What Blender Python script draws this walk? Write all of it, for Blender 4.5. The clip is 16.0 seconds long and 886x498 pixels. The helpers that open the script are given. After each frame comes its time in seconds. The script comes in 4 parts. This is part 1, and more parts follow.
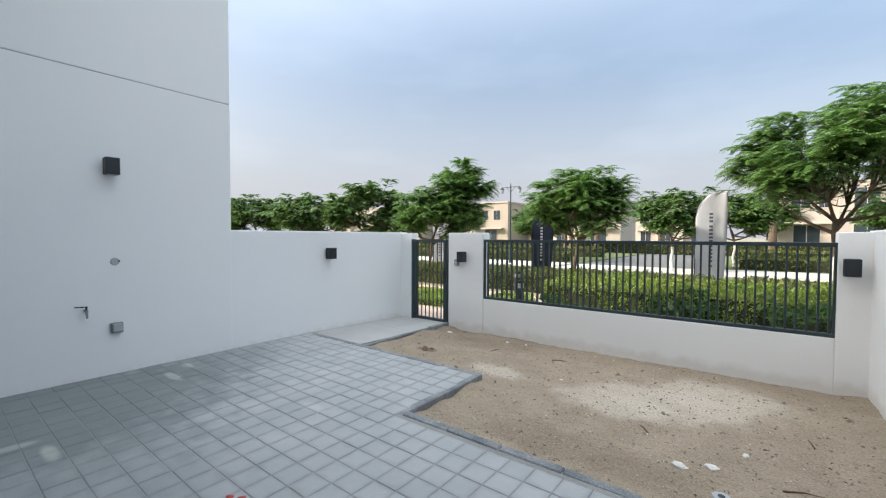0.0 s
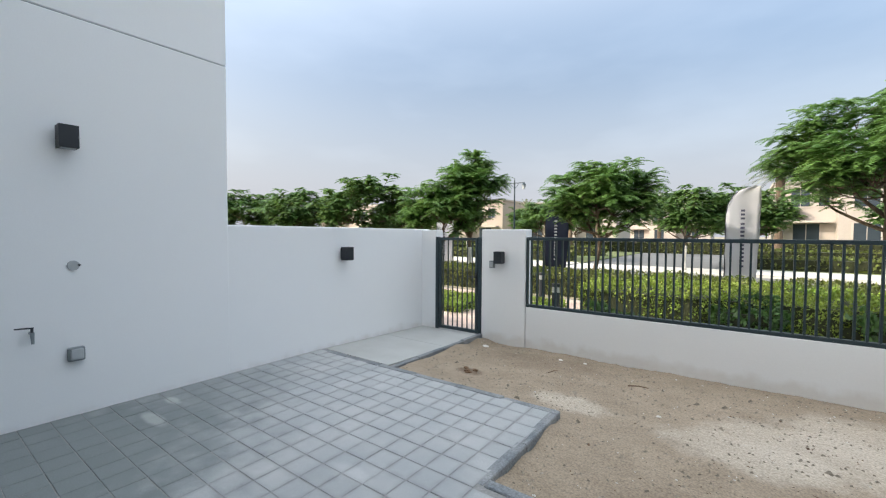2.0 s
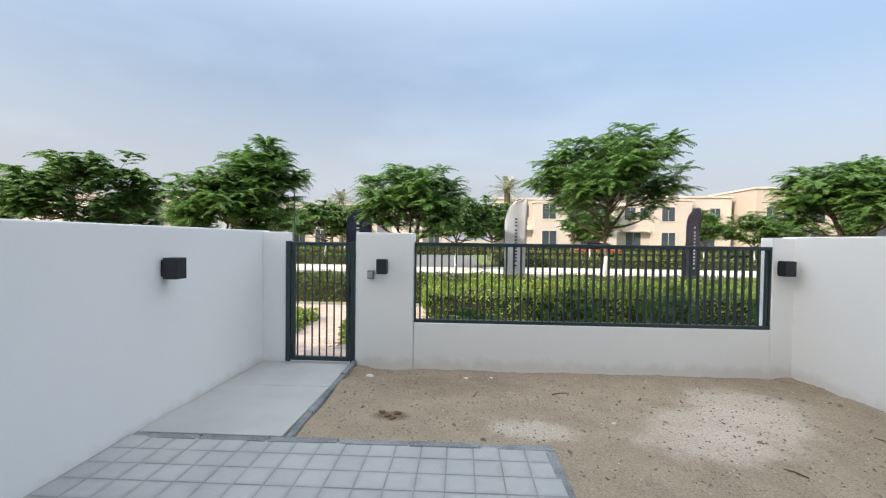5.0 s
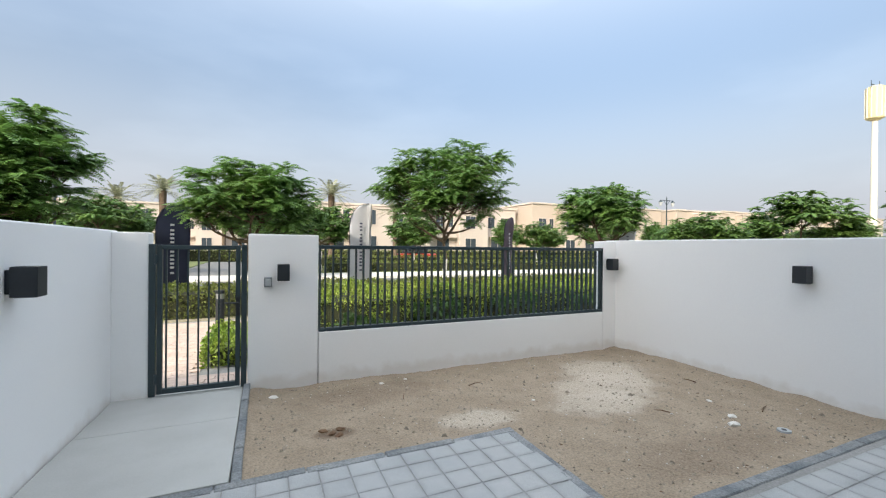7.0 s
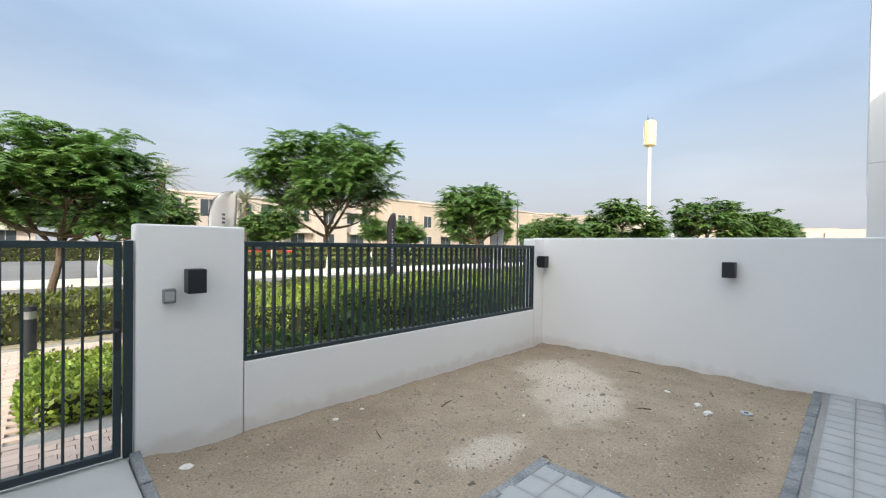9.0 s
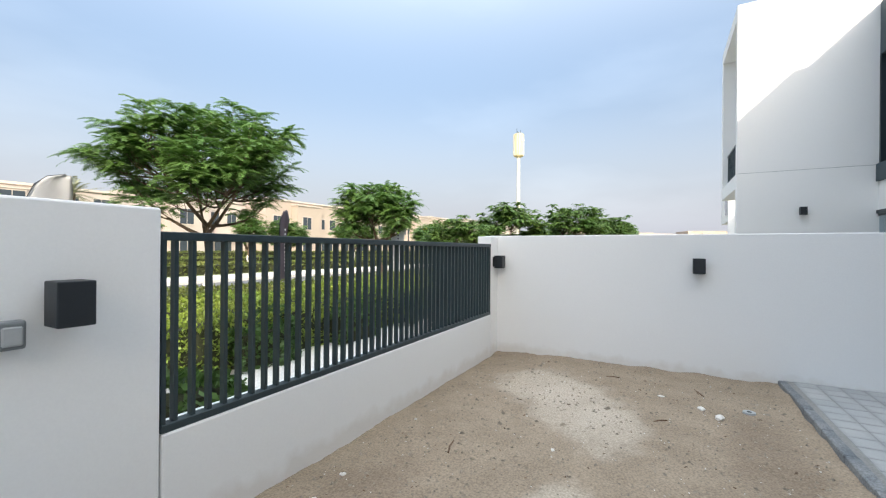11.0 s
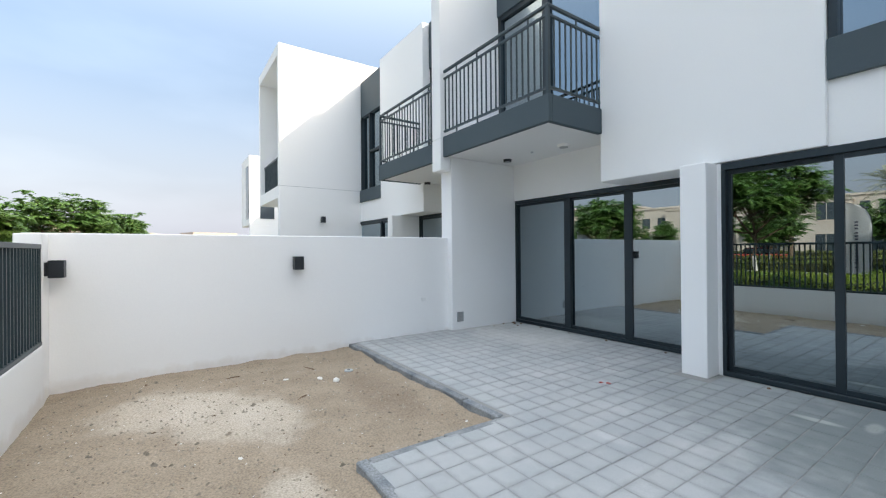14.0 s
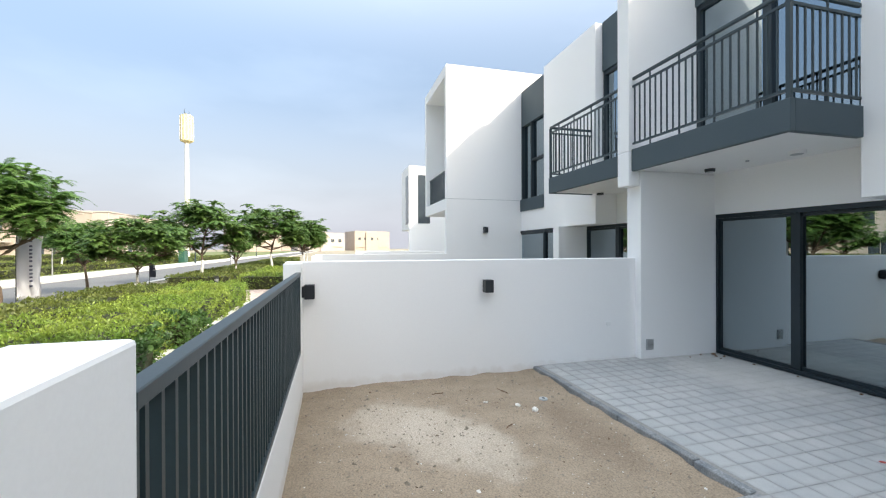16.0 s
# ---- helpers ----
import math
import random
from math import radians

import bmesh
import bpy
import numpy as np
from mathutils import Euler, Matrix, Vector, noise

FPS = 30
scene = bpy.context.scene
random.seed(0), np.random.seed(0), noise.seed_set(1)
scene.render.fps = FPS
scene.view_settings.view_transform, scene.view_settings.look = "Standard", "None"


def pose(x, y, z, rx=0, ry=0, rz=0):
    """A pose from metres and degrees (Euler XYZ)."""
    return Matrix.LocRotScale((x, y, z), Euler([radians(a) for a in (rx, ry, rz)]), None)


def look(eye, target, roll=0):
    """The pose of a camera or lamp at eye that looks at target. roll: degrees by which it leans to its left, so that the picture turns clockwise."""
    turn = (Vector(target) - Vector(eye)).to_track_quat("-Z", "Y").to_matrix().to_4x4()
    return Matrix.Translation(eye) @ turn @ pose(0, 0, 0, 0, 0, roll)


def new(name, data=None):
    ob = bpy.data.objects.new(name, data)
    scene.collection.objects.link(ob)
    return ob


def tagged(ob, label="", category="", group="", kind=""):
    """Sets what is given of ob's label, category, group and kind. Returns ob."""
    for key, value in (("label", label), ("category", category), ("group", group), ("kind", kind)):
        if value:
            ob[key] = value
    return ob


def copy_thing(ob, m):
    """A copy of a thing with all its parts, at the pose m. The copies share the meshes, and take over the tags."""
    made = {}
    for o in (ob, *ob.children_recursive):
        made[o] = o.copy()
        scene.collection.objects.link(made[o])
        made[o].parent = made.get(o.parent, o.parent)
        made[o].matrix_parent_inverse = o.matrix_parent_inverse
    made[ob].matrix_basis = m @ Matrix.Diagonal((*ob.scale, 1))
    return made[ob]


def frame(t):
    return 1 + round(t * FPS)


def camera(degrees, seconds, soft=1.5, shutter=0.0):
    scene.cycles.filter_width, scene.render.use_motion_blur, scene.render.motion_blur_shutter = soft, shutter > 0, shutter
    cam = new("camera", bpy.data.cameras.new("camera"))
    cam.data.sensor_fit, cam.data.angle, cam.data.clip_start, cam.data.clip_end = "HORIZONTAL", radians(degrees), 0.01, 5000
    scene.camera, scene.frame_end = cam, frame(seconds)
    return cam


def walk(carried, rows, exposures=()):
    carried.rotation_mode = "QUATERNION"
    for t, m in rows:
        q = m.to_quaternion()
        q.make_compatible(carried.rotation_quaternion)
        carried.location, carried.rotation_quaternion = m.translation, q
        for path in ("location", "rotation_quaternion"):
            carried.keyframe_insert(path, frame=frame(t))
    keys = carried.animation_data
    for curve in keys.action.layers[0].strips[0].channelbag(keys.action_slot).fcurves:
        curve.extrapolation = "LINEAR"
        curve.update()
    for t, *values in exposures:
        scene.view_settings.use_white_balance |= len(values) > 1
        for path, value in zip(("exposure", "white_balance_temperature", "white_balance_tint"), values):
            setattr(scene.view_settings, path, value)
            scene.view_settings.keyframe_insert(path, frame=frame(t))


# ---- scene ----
cam = camera(94.7, 16.0, soft=1.2)
PATH = [
    (0, (-0.163, 0.149, 1.541), (-1.385, 1.731, 1.479), 0.2),
    (0.5, (-0.369, 0.259, 1.535), (-1.601, 1.833, 1.467), 0.3),
    (1, (-0.639, 0.417, 1.542), (-1.881, 1.983, 1.463), 0.1),
    (1.5, (-1.005, 0.509, 1.554), (-2.236, 2.083, 1.474), 0.3),
    (2, (-1.343, 0.59, 1.521), (-2.524, 2.202, 1.451), 0.3),
    (2.5, (-1.699, 0.693, 1.538), (-2.769, 2.381, 1.466), 0.2),
    (3, (-2.06, 0.773, 1.545), (-3.029, 2.521, 1.473), 0.3),
    (3.5, (-2.385, 0.838, 1.586), (-3.166, 2.677, 1.503), 0.9),
    (4, (-2.649, 0.926, 1.557), (-3.203, 2.847, 1.494), 0.9),
    (6.5, (-4.236, 0.986, 1.51), (-3.643, 2.896, 1.485), 0.8),
    (7, (-4.452, 1.145, 1.486), (-3.647, 2.977, 1.475), 0.6),
    (7.5, (-4.673, 1.416, 1.493), (-3.658, 3.139, 1.474), 0.7),
    (8, (-4.875, 1.734, 1.493), (-3.722, 3.368, 1.477), 0.7),
    (8.5, (-4.997, 2.078, 1.491), (-3.723, 3.621, 1.474), 0.6),
    (9, (-5.076, 2.459, 1.484), (-3.675, 3.887, 1.463), 0.8),
    (11.3, (-4.971, 4.069, 1.41), (-3.155, 4.907, 1.407), 0.4),
    (11.5, (-5.024, 4.191, 1.413), (-3.168, 4.937, 1.406), 0.4),
    (12, (-5.043, 4.422, 1.41), (-3.096, 4.879, 1.401), 0.3),
    (12.5, (-5.085, 4.654, 1.406), (-3.085, 4.67, 1.409), 0.1),
    (13, (-5.131, 4.798, 1.387), (-3.184, 4.338, 1.393), -0.1),
    (13.5, (-5.149, 4.915, 1.38), (-3.332, 4.079, 1.383), -0.2),
    (14, (-5.139, 5.031, 1.397), (-3.483, 3.909, 1.402), -0.5),
    (14.5, (-5.087, 5.187, 1.429), (-3.502, 3.967, 1.432), -0.5),
    (15, (-4.996, 5.374, 1.483), (-3.403, 4.165, 1.485), -0.4),
    (15.5, (-4.917, 5.529, 1.606), (-3.15, 4.591, 1.607), -0.3),
    (16, (-4.85, 5.667, 1.789), (-2.918, 5.151, 1.783), -0.2),
]
walk(cam, [(t, look(eye, target, roll)) for t, eye, target, roll in PATH], [(0, 0.71, 6520, 8), (6.5, 0.66, 6520, 8), (9, 0.67, 6520, 8), (12, 0.82, 6520, 8), (13.5, 0.91, 6520, 8), (15, 0.91, 6520, 8), (16, 0.85, 6520, 8)])

# ---- world, sun, exposure ----
SUN_TO = Vector((-1.117, -1.0, 0.957)).normalized()
world = bpy.data.worlds.new("sky")
scene.world = world
world.use_nodes = True
wn = world.node_tree.nodes
sky = wn.new("ShaderNodeTexSky")
sky.sky_type = "NISHITA"
sky.sun_disc = False
sky.sun_elevation = math.asin(SUN_TO.z)
sky.sun_rotation = math.atan2(SUN_TO.x, SUN_TO.y)
sky.air_density, sky.dust_density, sky.ozone_density = 1.2, 6.0, 2.2
wn["Background"].inputs["Strength"].default_value = 0.15
# a thin veil of high cloud, a few percent mixed into the lower sky
wcoord = wn.new("ShaderNodeTexCoord")
wmap = wn.new("ShaderNodeMapping")
wmap.inputs["Scale"].default_value = (1.0, 1.0, 3.2)
wnoise = wn.new("ShaderNodeTexNoise")
wnoise.inputs["Scale"].default_value, wnoise.inputs["Detail"].default_value = 2.2, 5
wramp = wn.new("ShaderNodeMapRange")
wramp.inputs["From Min"].default_value, wramp.inputs["From Max"].default_value = 0.48, 0.8
wramp.inputs["To Min"].default_value, wramp.inputs["To Max"].default_value = 0.02, 0.08
wmix = wn.new("ShaderNodeMixRGB")
wmix.inputs["Color2"].default_value = (9.0, 9.75, 10.7, 1)
wl = world.node_tree.links
wl.new(wcoord.outputs["Generated"], wmap.inputs["Vector"])
wl.new(wmap.outputs["Vector"], wnoise.inputs["Vector"])
wl.new(wnoise.outputs["Fac"], wramp.inputs["Value"])
# veil thickens upward, made bright overhead to light shaded walls; haze on horizon
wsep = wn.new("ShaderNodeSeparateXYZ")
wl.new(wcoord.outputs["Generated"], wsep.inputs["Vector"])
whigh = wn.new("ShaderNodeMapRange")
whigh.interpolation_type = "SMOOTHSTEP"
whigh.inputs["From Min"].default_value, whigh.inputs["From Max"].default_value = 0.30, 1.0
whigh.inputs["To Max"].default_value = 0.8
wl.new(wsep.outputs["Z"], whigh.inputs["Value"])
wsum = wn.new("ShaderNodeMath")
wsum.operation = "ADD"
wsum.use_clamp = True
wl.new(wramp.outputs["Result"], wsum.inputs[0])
whaze = wn.new("ShaderNodeMapRange")
whaze.interpolation_type = "SMOOTHSTEP"
whaze.inputs["From Min"].default_value, whaze.inputs["From Max"].default_value = 0.48, 0.0
whaze.inputs["To Max"].default_value = 0.85
wl.new(wsep.outputs["Z"], whaze.inputs["Value"])
wlow = wn.new("ShaderNodeMixRGB")
wlow.inputs["Color2"].default_value = (2.72, 2.76, 3.15, 1)
wl.new(whaze.outputs["Result"], wlow.inputs["Fac"])
wl.new(sky.outputs["Color"], wlow.inputs["Color1"])
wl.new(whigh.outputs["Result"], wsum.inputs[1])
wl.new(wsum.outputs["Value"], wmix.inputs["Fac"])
wl.new(wlow.outputs["Color"], wmix.inputs["Color1"])
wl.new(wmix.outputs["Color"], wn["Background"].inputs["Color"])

sun = new("sun", bpy.data.lights.new("sun", "SUN"))
sun.data.energy, sun.data.angle, sun.data.color = 2.85, radians(0.6), (1.0, 0.91, 0.78)
sun.matrix_world = look(SUN_TO * 60, (0, 0, 0))


# ---- materials ----
def material(name, base, rough=0.6, metal=0.0, grain=0.06, grain_scale=60.0, blotch=0.08, blotch_scale=1.2, bump=0.15,
             bump_scale=None, tint=None, spread=0.0, per_object=False, soft_light=0.0):
    """A procedural surface: fine grain, larger blotches (towards tint), relief, and a spread of tone from piece to piece."""
    m = bpy.data.materials.new(name)
    m.use_nodes = True
    n, l = m.node_tree.nodes, m.node_tree.links
    p = n["Principled BSDF"]
    p.inputs["Roughness"].default_value, p.inputs["Metallic"].default_value = rough, metal
    geo = n.new("ShaderNodeNewGeometry")
    big = n.new("ShaderNodeTexNoise")
    big.inputs["Scale"].default_value, big.inputs["Detail"].default_value = blotch_scale, 5
    small = n.new("ShaderNodeTexNoise")
    small.inputs["Scale"].default_value, small.inputs["Detail"].default_value = grain_scale, 3
    for t in (big, small):
        l.new(geo.outputs["Position"], t.inputs["Vector"])
    tint = tint or tuple(c * 0.6 for c in base)
    fac = n.new("ShaderNodeMapRange")
    fac.inputs["From Min"].default_value, fac.inputs["From Max"].default_value = 0.35, 0.75
    fac.inputs["To Max"].default_value = min(1.0, blotch * 4)
    l.new(big.outputs["Fac"], fac.inputs["Value"])
    mix = n.new("ShaderNodeMixRGB")
    mix.inputs["Color1"].default_value, mix.inputs["Color2"].default_value = (*base, 1), (*tint, 1)
    l.new(fac.outputs["Result"], mix.inputs["Fac"])
    val = n.new("ShaderNodeMapRange")
    val.inputs["From Min"].default_value, val.inputs["From Max"].default_value = 0.25, 0.75
    val.inputs["To Min"].default_value, val.inputs["To Max"].default_value = 1 - grain, 1 + grain
    l.new(small.outputs["Fac"], val.inputs["Value"])
    hsv = n.new("ShaderNodeHueSaturation")
    l.new(mix.outputs["Color"], hsv.inputs["Color"])
    if spread:
        info = n.new("ShaderNodeObjectInfo") if per_object else geo
        rnd = info.outputs["Random"] if per_object else geo.outputs["Random Per Island"]
        piece = n.new("ShaderNodeMapRange")
        piece.inputs["To Min"].default_value, piece.inputs["To Max"].default_value = 1 - spread, 1 + spread
        l.new(rnd, piece.inputs["Value"])
        mul = n.new("ShaderNodeMath")
        mul.operation = "MULTIPLY"
        l.new(piece.outputs["Result"], mul.inputs[0])
        l.new(val.outputs["Result"], mul.inputs[1])
        l.new(mul.outputs["Value"], hsv.inputs["Value"])
    else:
        l.new(val.outputs["Result"], hsv.inputs["Value"])
    l.new(hsv.outputs["Color"], p.inputs["Base Color"])
    if bump:
        b = n.new("ShaderNodeBump")
        b.inputs["Strength"].default_value, b.inputs["Distance"].default_value = bump, 0.01
        src = small
        if bump_scale:
            src = n.new("ShaderNodeTexNoise")
            src.inputs["Scale"].default_value, src.inputs["Detail"].default_value = bump_scale, 4
            l.new(geo.outputs["Position"], src.inputs["Vector"])
        l.new(src.outputs["Fac"], b.inputs["Height"])
        l.new(b.outputs["Normal"], p.inputs["Normal"])
    if soft_light:
        # leaves let a part of the light through
        trans = n.new("ShaderNodeBsdfTranslucent")
        l.new(hsv.outputs["Color"], trans.inputs["Color"])
        mixer = n.new("ShaderNodeMixShader")
        mixer.inputs["Fac"].default_value = soft_light
        l.new(p.outputs["BSDF"], mixer.inputs[1])
        l.new(trans.outputs["BSDF"], mixer.inputs[2])
        l.new(mixer.outputs["Shader"], n["Material Output"].inputs["Surface"])
    return m


WHITE = material("white_render", (0.88, 0.88, 0.875), 0.75, grain=0.012, grain_scale=90, blotch=0.03, blotch_scale=0.7, bump=0.05,
                 bump_scale=45, tint=(0.84, 0.835, 0.825))
WHITE_LOW = material("white_render_splashed", (0.88, 0.88, 0.875), 0.78, grain=0.015, grain_scale=90, blotch=0.04, blotch_scale=0.8, bump=0.06,
                     bump_scale=45, tint=(0.82, 0.81, 0.79))
SOFFIT = material("soffit_paint", (0.84, 0.84, 0.83), 0.8, grain=0.01, blotch=0.02, bump=0.04)
SLATE = material("slate_metal", (0.022, 0.040, 0.048), 0.42, grain=0.05, blotch=0.05, bump=0.03, tint=(0.036, 0.055, 0.062))
SLATE_WALL = material("slate_paint", (0.052, 0.077, 0.092), 0.7, grain=0.03, blotch=0.06, bump=0.08, tint=(0.09, 0.11, 0.12))
ALU = material("dark_aluminium", (0.020, 0.032, 0.040), 0.38, 0.3, grain=0.04, blotch=0.04, bump=0.02)
BLACK = material("black_housing", (0.016, 0.02, 0.025), 0.5, grain=0.05, blotch=0.05, bump=0.05)
PAVER = material("grey_paver", (0.372, 0.383, 0.388), 0.85, grain=0.12, grain_scale=140, blotch=0.2, blotch_scale=2.2, bump=0.3,
                 tint=(0.49, 0.485, 0.475), spread=0.04, per_object=True)
PAVER_FIELD = material("grey_paver_field", (0.372, 0.383, 0.388), 0.85, grain=0.12, grain_scale=140, blotch=0.2, blotch_scale=2.2, bump=0.3,
                       tint=(0.49, 0.485, 0.475), spread=0.04)
JOINT = material("joint_sand", (0.30, 0.295, 0.28), 0.95, grain=0.2, blotch=0.15, bump=0.4)
KERB = material("dark_kerb", (0.15, 0.165, 0.18), 0.85, grain=0.35, grain_scale=70, blotch=0.2, blotch_scale=4, bump=0.5, tint=(0.36, 0.36, 0.35),
                spread=0.12, per_object=True)
SLAB = material("cast_concrete", (0.47, 0.47, 0.45), 0.8, grain=0.05, grain_scale=120, blotch=0.16, blotch_scale=1.6, bump=0.15, tint=(0.35, 0.34, 0.32))
SAND = material("dry_sand", (0.345, 0.272, 0.196), 0.95, grain=0.34, grain_scale=70, blotch=0.18, blotch_scale=3.5, bump=1.0, bump_scale=26,
                tint=(0.25, 0.193, 0.135))
STONE = material("loose_stone", (0.33, 0.28, 0.22), 0.9, grain=0.2, blotch=0.1, bump=0.3, spread=0.35)
CHIP = material("white_chip", (0.72, 0.69, 0.64), 0.8, grain=0.1, blotch=0.1, bump=0.1, spread=0.15)
LITTER = material("dry_leaf", (0.13, 0.075, 0.04), 0.85, grain=0.2, blotch=0.1, bump=0.1, spread=0.4)
RED = material("red_scrap", (0.38, 0.05, 0.035), 0.6)
GRAVEL = material("white_gravel", (0.66, 0.64, 0.60), 0.9, grain=0.3, grain_scale=45, blotch=0.1, bump=0.9, bump_scale=40, spread=0.2)
PINK = material("pink_paver", (0.56, 0.43, 0.36), 0.85, grain=0.1, grain_scale=120, blotch=0.1, blotch_scale=2, bump=0.3, tint=(0.62, 0.51, 0.44), spread=0.1)
ROAD = material("asphalt", (0.17, 0.17, 0.168), 0.9, grain=0.15, grain_scale=40, blotch=0.12, blotch_scale=0.4, bump=0.3)
PALE = material("pale_pavement", (0.66, 0.63, 0.58), 0.85, grain=0.08, grain_scale=30, blotch=0.1, blotch_scale=0.6, bump=0.2)
LAWN = material("lawn", (0.12, 0.165, 0.05), 0.95, grain=0.35, grain_scale=25, blotch=0.2, blotch_scale=0.25, bump=0.8, bump_scale=20,
                tint=(0.20, 0.19, 0.09))
GROUND = material("dry_ground", (0.34, 0.29, 0.22), 0.95, grain=0.15, grain_scale=8, blotch=0.2, blotch_scale=0.08, bump=0.4, tint=(0.2, 0.2, 0.11))
BARK = material("bark", (0.16, 0.115, 0.08), 0.95, grain=0.3, grain_scale=30, blotch=0.2, blotch_scale=4, bump=0.8)
LIMEWASH = material("white_trunk_paint", (0.74, 0.72, 0.68), 0.9, grain=0.1, grain_scale=20, blotch=0.12, blotch_scale=5, bump=0.4)
LEAF = material("feathery_leaf", (0.105, 0.215, 0.055), 0.5, grain=0.15, grain_scale=6, blotch=0.25, blotch_scale=1.1, bump=0,
                tint=(0.165, 0.275, 0.062), spread=0.35, soft_light=0.4)
LEAF_DARK = material("dense_leaf", (0.095, 0.19, 0.048), 0.5, grain=0.15, grain_scale=6, blotch=0.25, blotch_scale=1.0, bump=0,
                     tint=(0.145, 0.235, 0.052), spread=0.35, soft_light=0.35)
HEDGE = material("hedge_leaf", (0.17, 0.27, 0.038), 0.5, grain=0.2, grain_scale=5, blotch=0.25, blotch_scale=0.7, bump=0,
                 tint=(0.27, 0.32, 0.05), spread=0.4, soft_light=0.3)
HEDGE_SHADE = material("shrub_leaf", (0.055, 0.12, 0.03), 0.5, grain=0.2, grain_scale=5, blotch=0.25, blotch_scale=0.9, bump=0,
                       tint=(0.09, 0.16, 0.035), spread=0.4, soft_light=0.3)
CABINET = material("green_cabinet_paint", (0.03, 0.10, 0.07), 0.5)
YELLOW = material("yellow_sign", (0.75, 0.48, 0.03), 0.5)
CAR_RED = material("red_car_paint", (0.40, 0.04, 0.025), 0.3)
HEDGE_FAR = material("hedge_leaf_olive", (0.11, 0.15, 0.03), 0.55, grain=0.2, grain_scale=5, blotch=0.25, blotch_scale=0.6, bump=0,
                     tint=(0.16, 0.175, 0.04), spread=0.4, soft_light=0.3)
HEDGE_CORE = material("hedge_core_fill", (0.035, 0.04, 0.015), 0.95, grain=0.3, blotch=0.2, bump=0.6)
PALM = material("palm_leaf", (0.34, 0.35, 0.23), 0.6, grain=0.1, grain_scale=6, blotch=0.2, bump=0, spread=0.3, soft_light=0.25)
TAN = material("tan_render", (0.47, 0.395, 0.33), 0.85, grain=0.04, grain_scale=12, blotch=0.06, blotch_scale=0.3, bump=0.1)
CREAM = material("cream_render", (0.52, 0.455, 0.405), 0.85, grain=0.04, grain_scale=12, blotch=0.06, blotch_scale=0.3, bump=0.1)
TRIM = material("pale_trim", (0.56, 0.49, 0.43), 0.8, grain=0.03, blotch=0.05, bump=0.05)
FAR_GLASS = material("far_window_glass", (0.05, 0.065, 0.08), 0.12, grain=0.02, blotch=0.1, bump=0)
CLOTH_WHITE = material("white_flag_cloth", (0.66, 0.66, 0.69), 0.7, grain=0.03, grain_scale=8, blotch=0.06, blotch_scale=2, bump=0.2, bump_scale=5, soft_light=0.25)
CLOTH_NAVY = material("navy_flag_cloth", (0.018, 0.024, 0.055), 0.6, grain=0.05, grain_scale=8, blotch=0.06, blotch_scale=2, bump=0.2, bump_scale=5, soft_light=0.1)
CLOTH_PLUM = material("plum_flag_cloth", (0.12, 0.08, 0.10), 0.6, grain=0.05, grain_scale=8, blotch=0.25, blotch_scale=1, bump=0.2, bump_scale=5, tint=(0.03, 0.035, 0.06))
INK = material("flag_ink", (0.09, 0.09, 0.14), 0.7)
SOCKET = material("weathered_plastic", (0.22, 0.24, 0.25), 0.55, grain=0.05, blotch=0.1, blotch_scale=20, bump=0.05)
INK_WHITE = material("flag_print_white", (0.72, 0.72, 0.74), 0.7)
STEEL = material("brushed_steel", (0.55, 0.56, 0.57), 0.35, 0.9, grain=0.05, blotch=0.05, bump=0.05)
PLASTIC = material("grey_plastic", (0.42, 0.44, 0.45), 0.5, grain=0.03, blotch=0.05, bump=0.03)
MAST = material("cream_mast", (0.78, 0.74, 0.62), 0.5, grain=0.02, grain_scale=3, blotch=0.05, blotch_scale=0.3, bump=0)
MAST_HEAD = material("mast_cladding", (0.66, 0.56, 0.33), 0.5, grain=0.05, grain_scale=2, blotch=0.08, blotch_scale=0.4, bump=0)
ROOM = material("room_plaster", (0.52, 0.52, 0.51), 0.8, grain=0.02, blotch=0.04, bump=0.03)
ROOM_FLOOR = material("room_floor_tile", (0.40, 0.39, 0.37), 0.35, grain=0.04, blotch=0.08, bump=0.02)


def glass_material(name, tint, shine):
    """Coated window glass: a mirror part and a tinted see-through part."""
    m = bpy.data.materials.new(name)
    m.use_nodes = True
    n, l = m.node_tree.nodes, m.node_tree.links
    n.remove(n["Principled BSDF"])
    gloss, clear, mix = n.new("ShaderNodeBsdfGlossy"), n.new("ShaderNodeBsdfTransparent"), n.new("ShaderNodeMixShader")
    gloss.inputs["Roughness"].default_value = 0.0
    gloss.inputs["Color"].default_value = (0.76, 0.88, 0.94, 1)
    clear.inputs["Color"].default_value = (*tint, 1)
    fres = n.new("ShaderNodeFresnel")
    fres.inputs["IOR"].default_value = 1.5
    add = n.new("ShaderNodeMath")
    add.operation = "ADD"
    add.use_clamp = True
    add.inputs[1].default_value = shine
    l.new(fres.outputs["Fac"], add.inputs[0])
    l.new(add.outputs["Value"], mix.inputs["Fac"])
    l.new(clear.outputs["BSDF"], mix.inputs[1])
    l.new(gloss.outputs["BSDF"], mix.inputs[2])
    l.new(mix.outputs["Shader"], n["Material Output"].inputs["Surface"])
    return m


GLASS = glass_material("coated_glass", (0.16, 0.22, 0.26), 0.36)


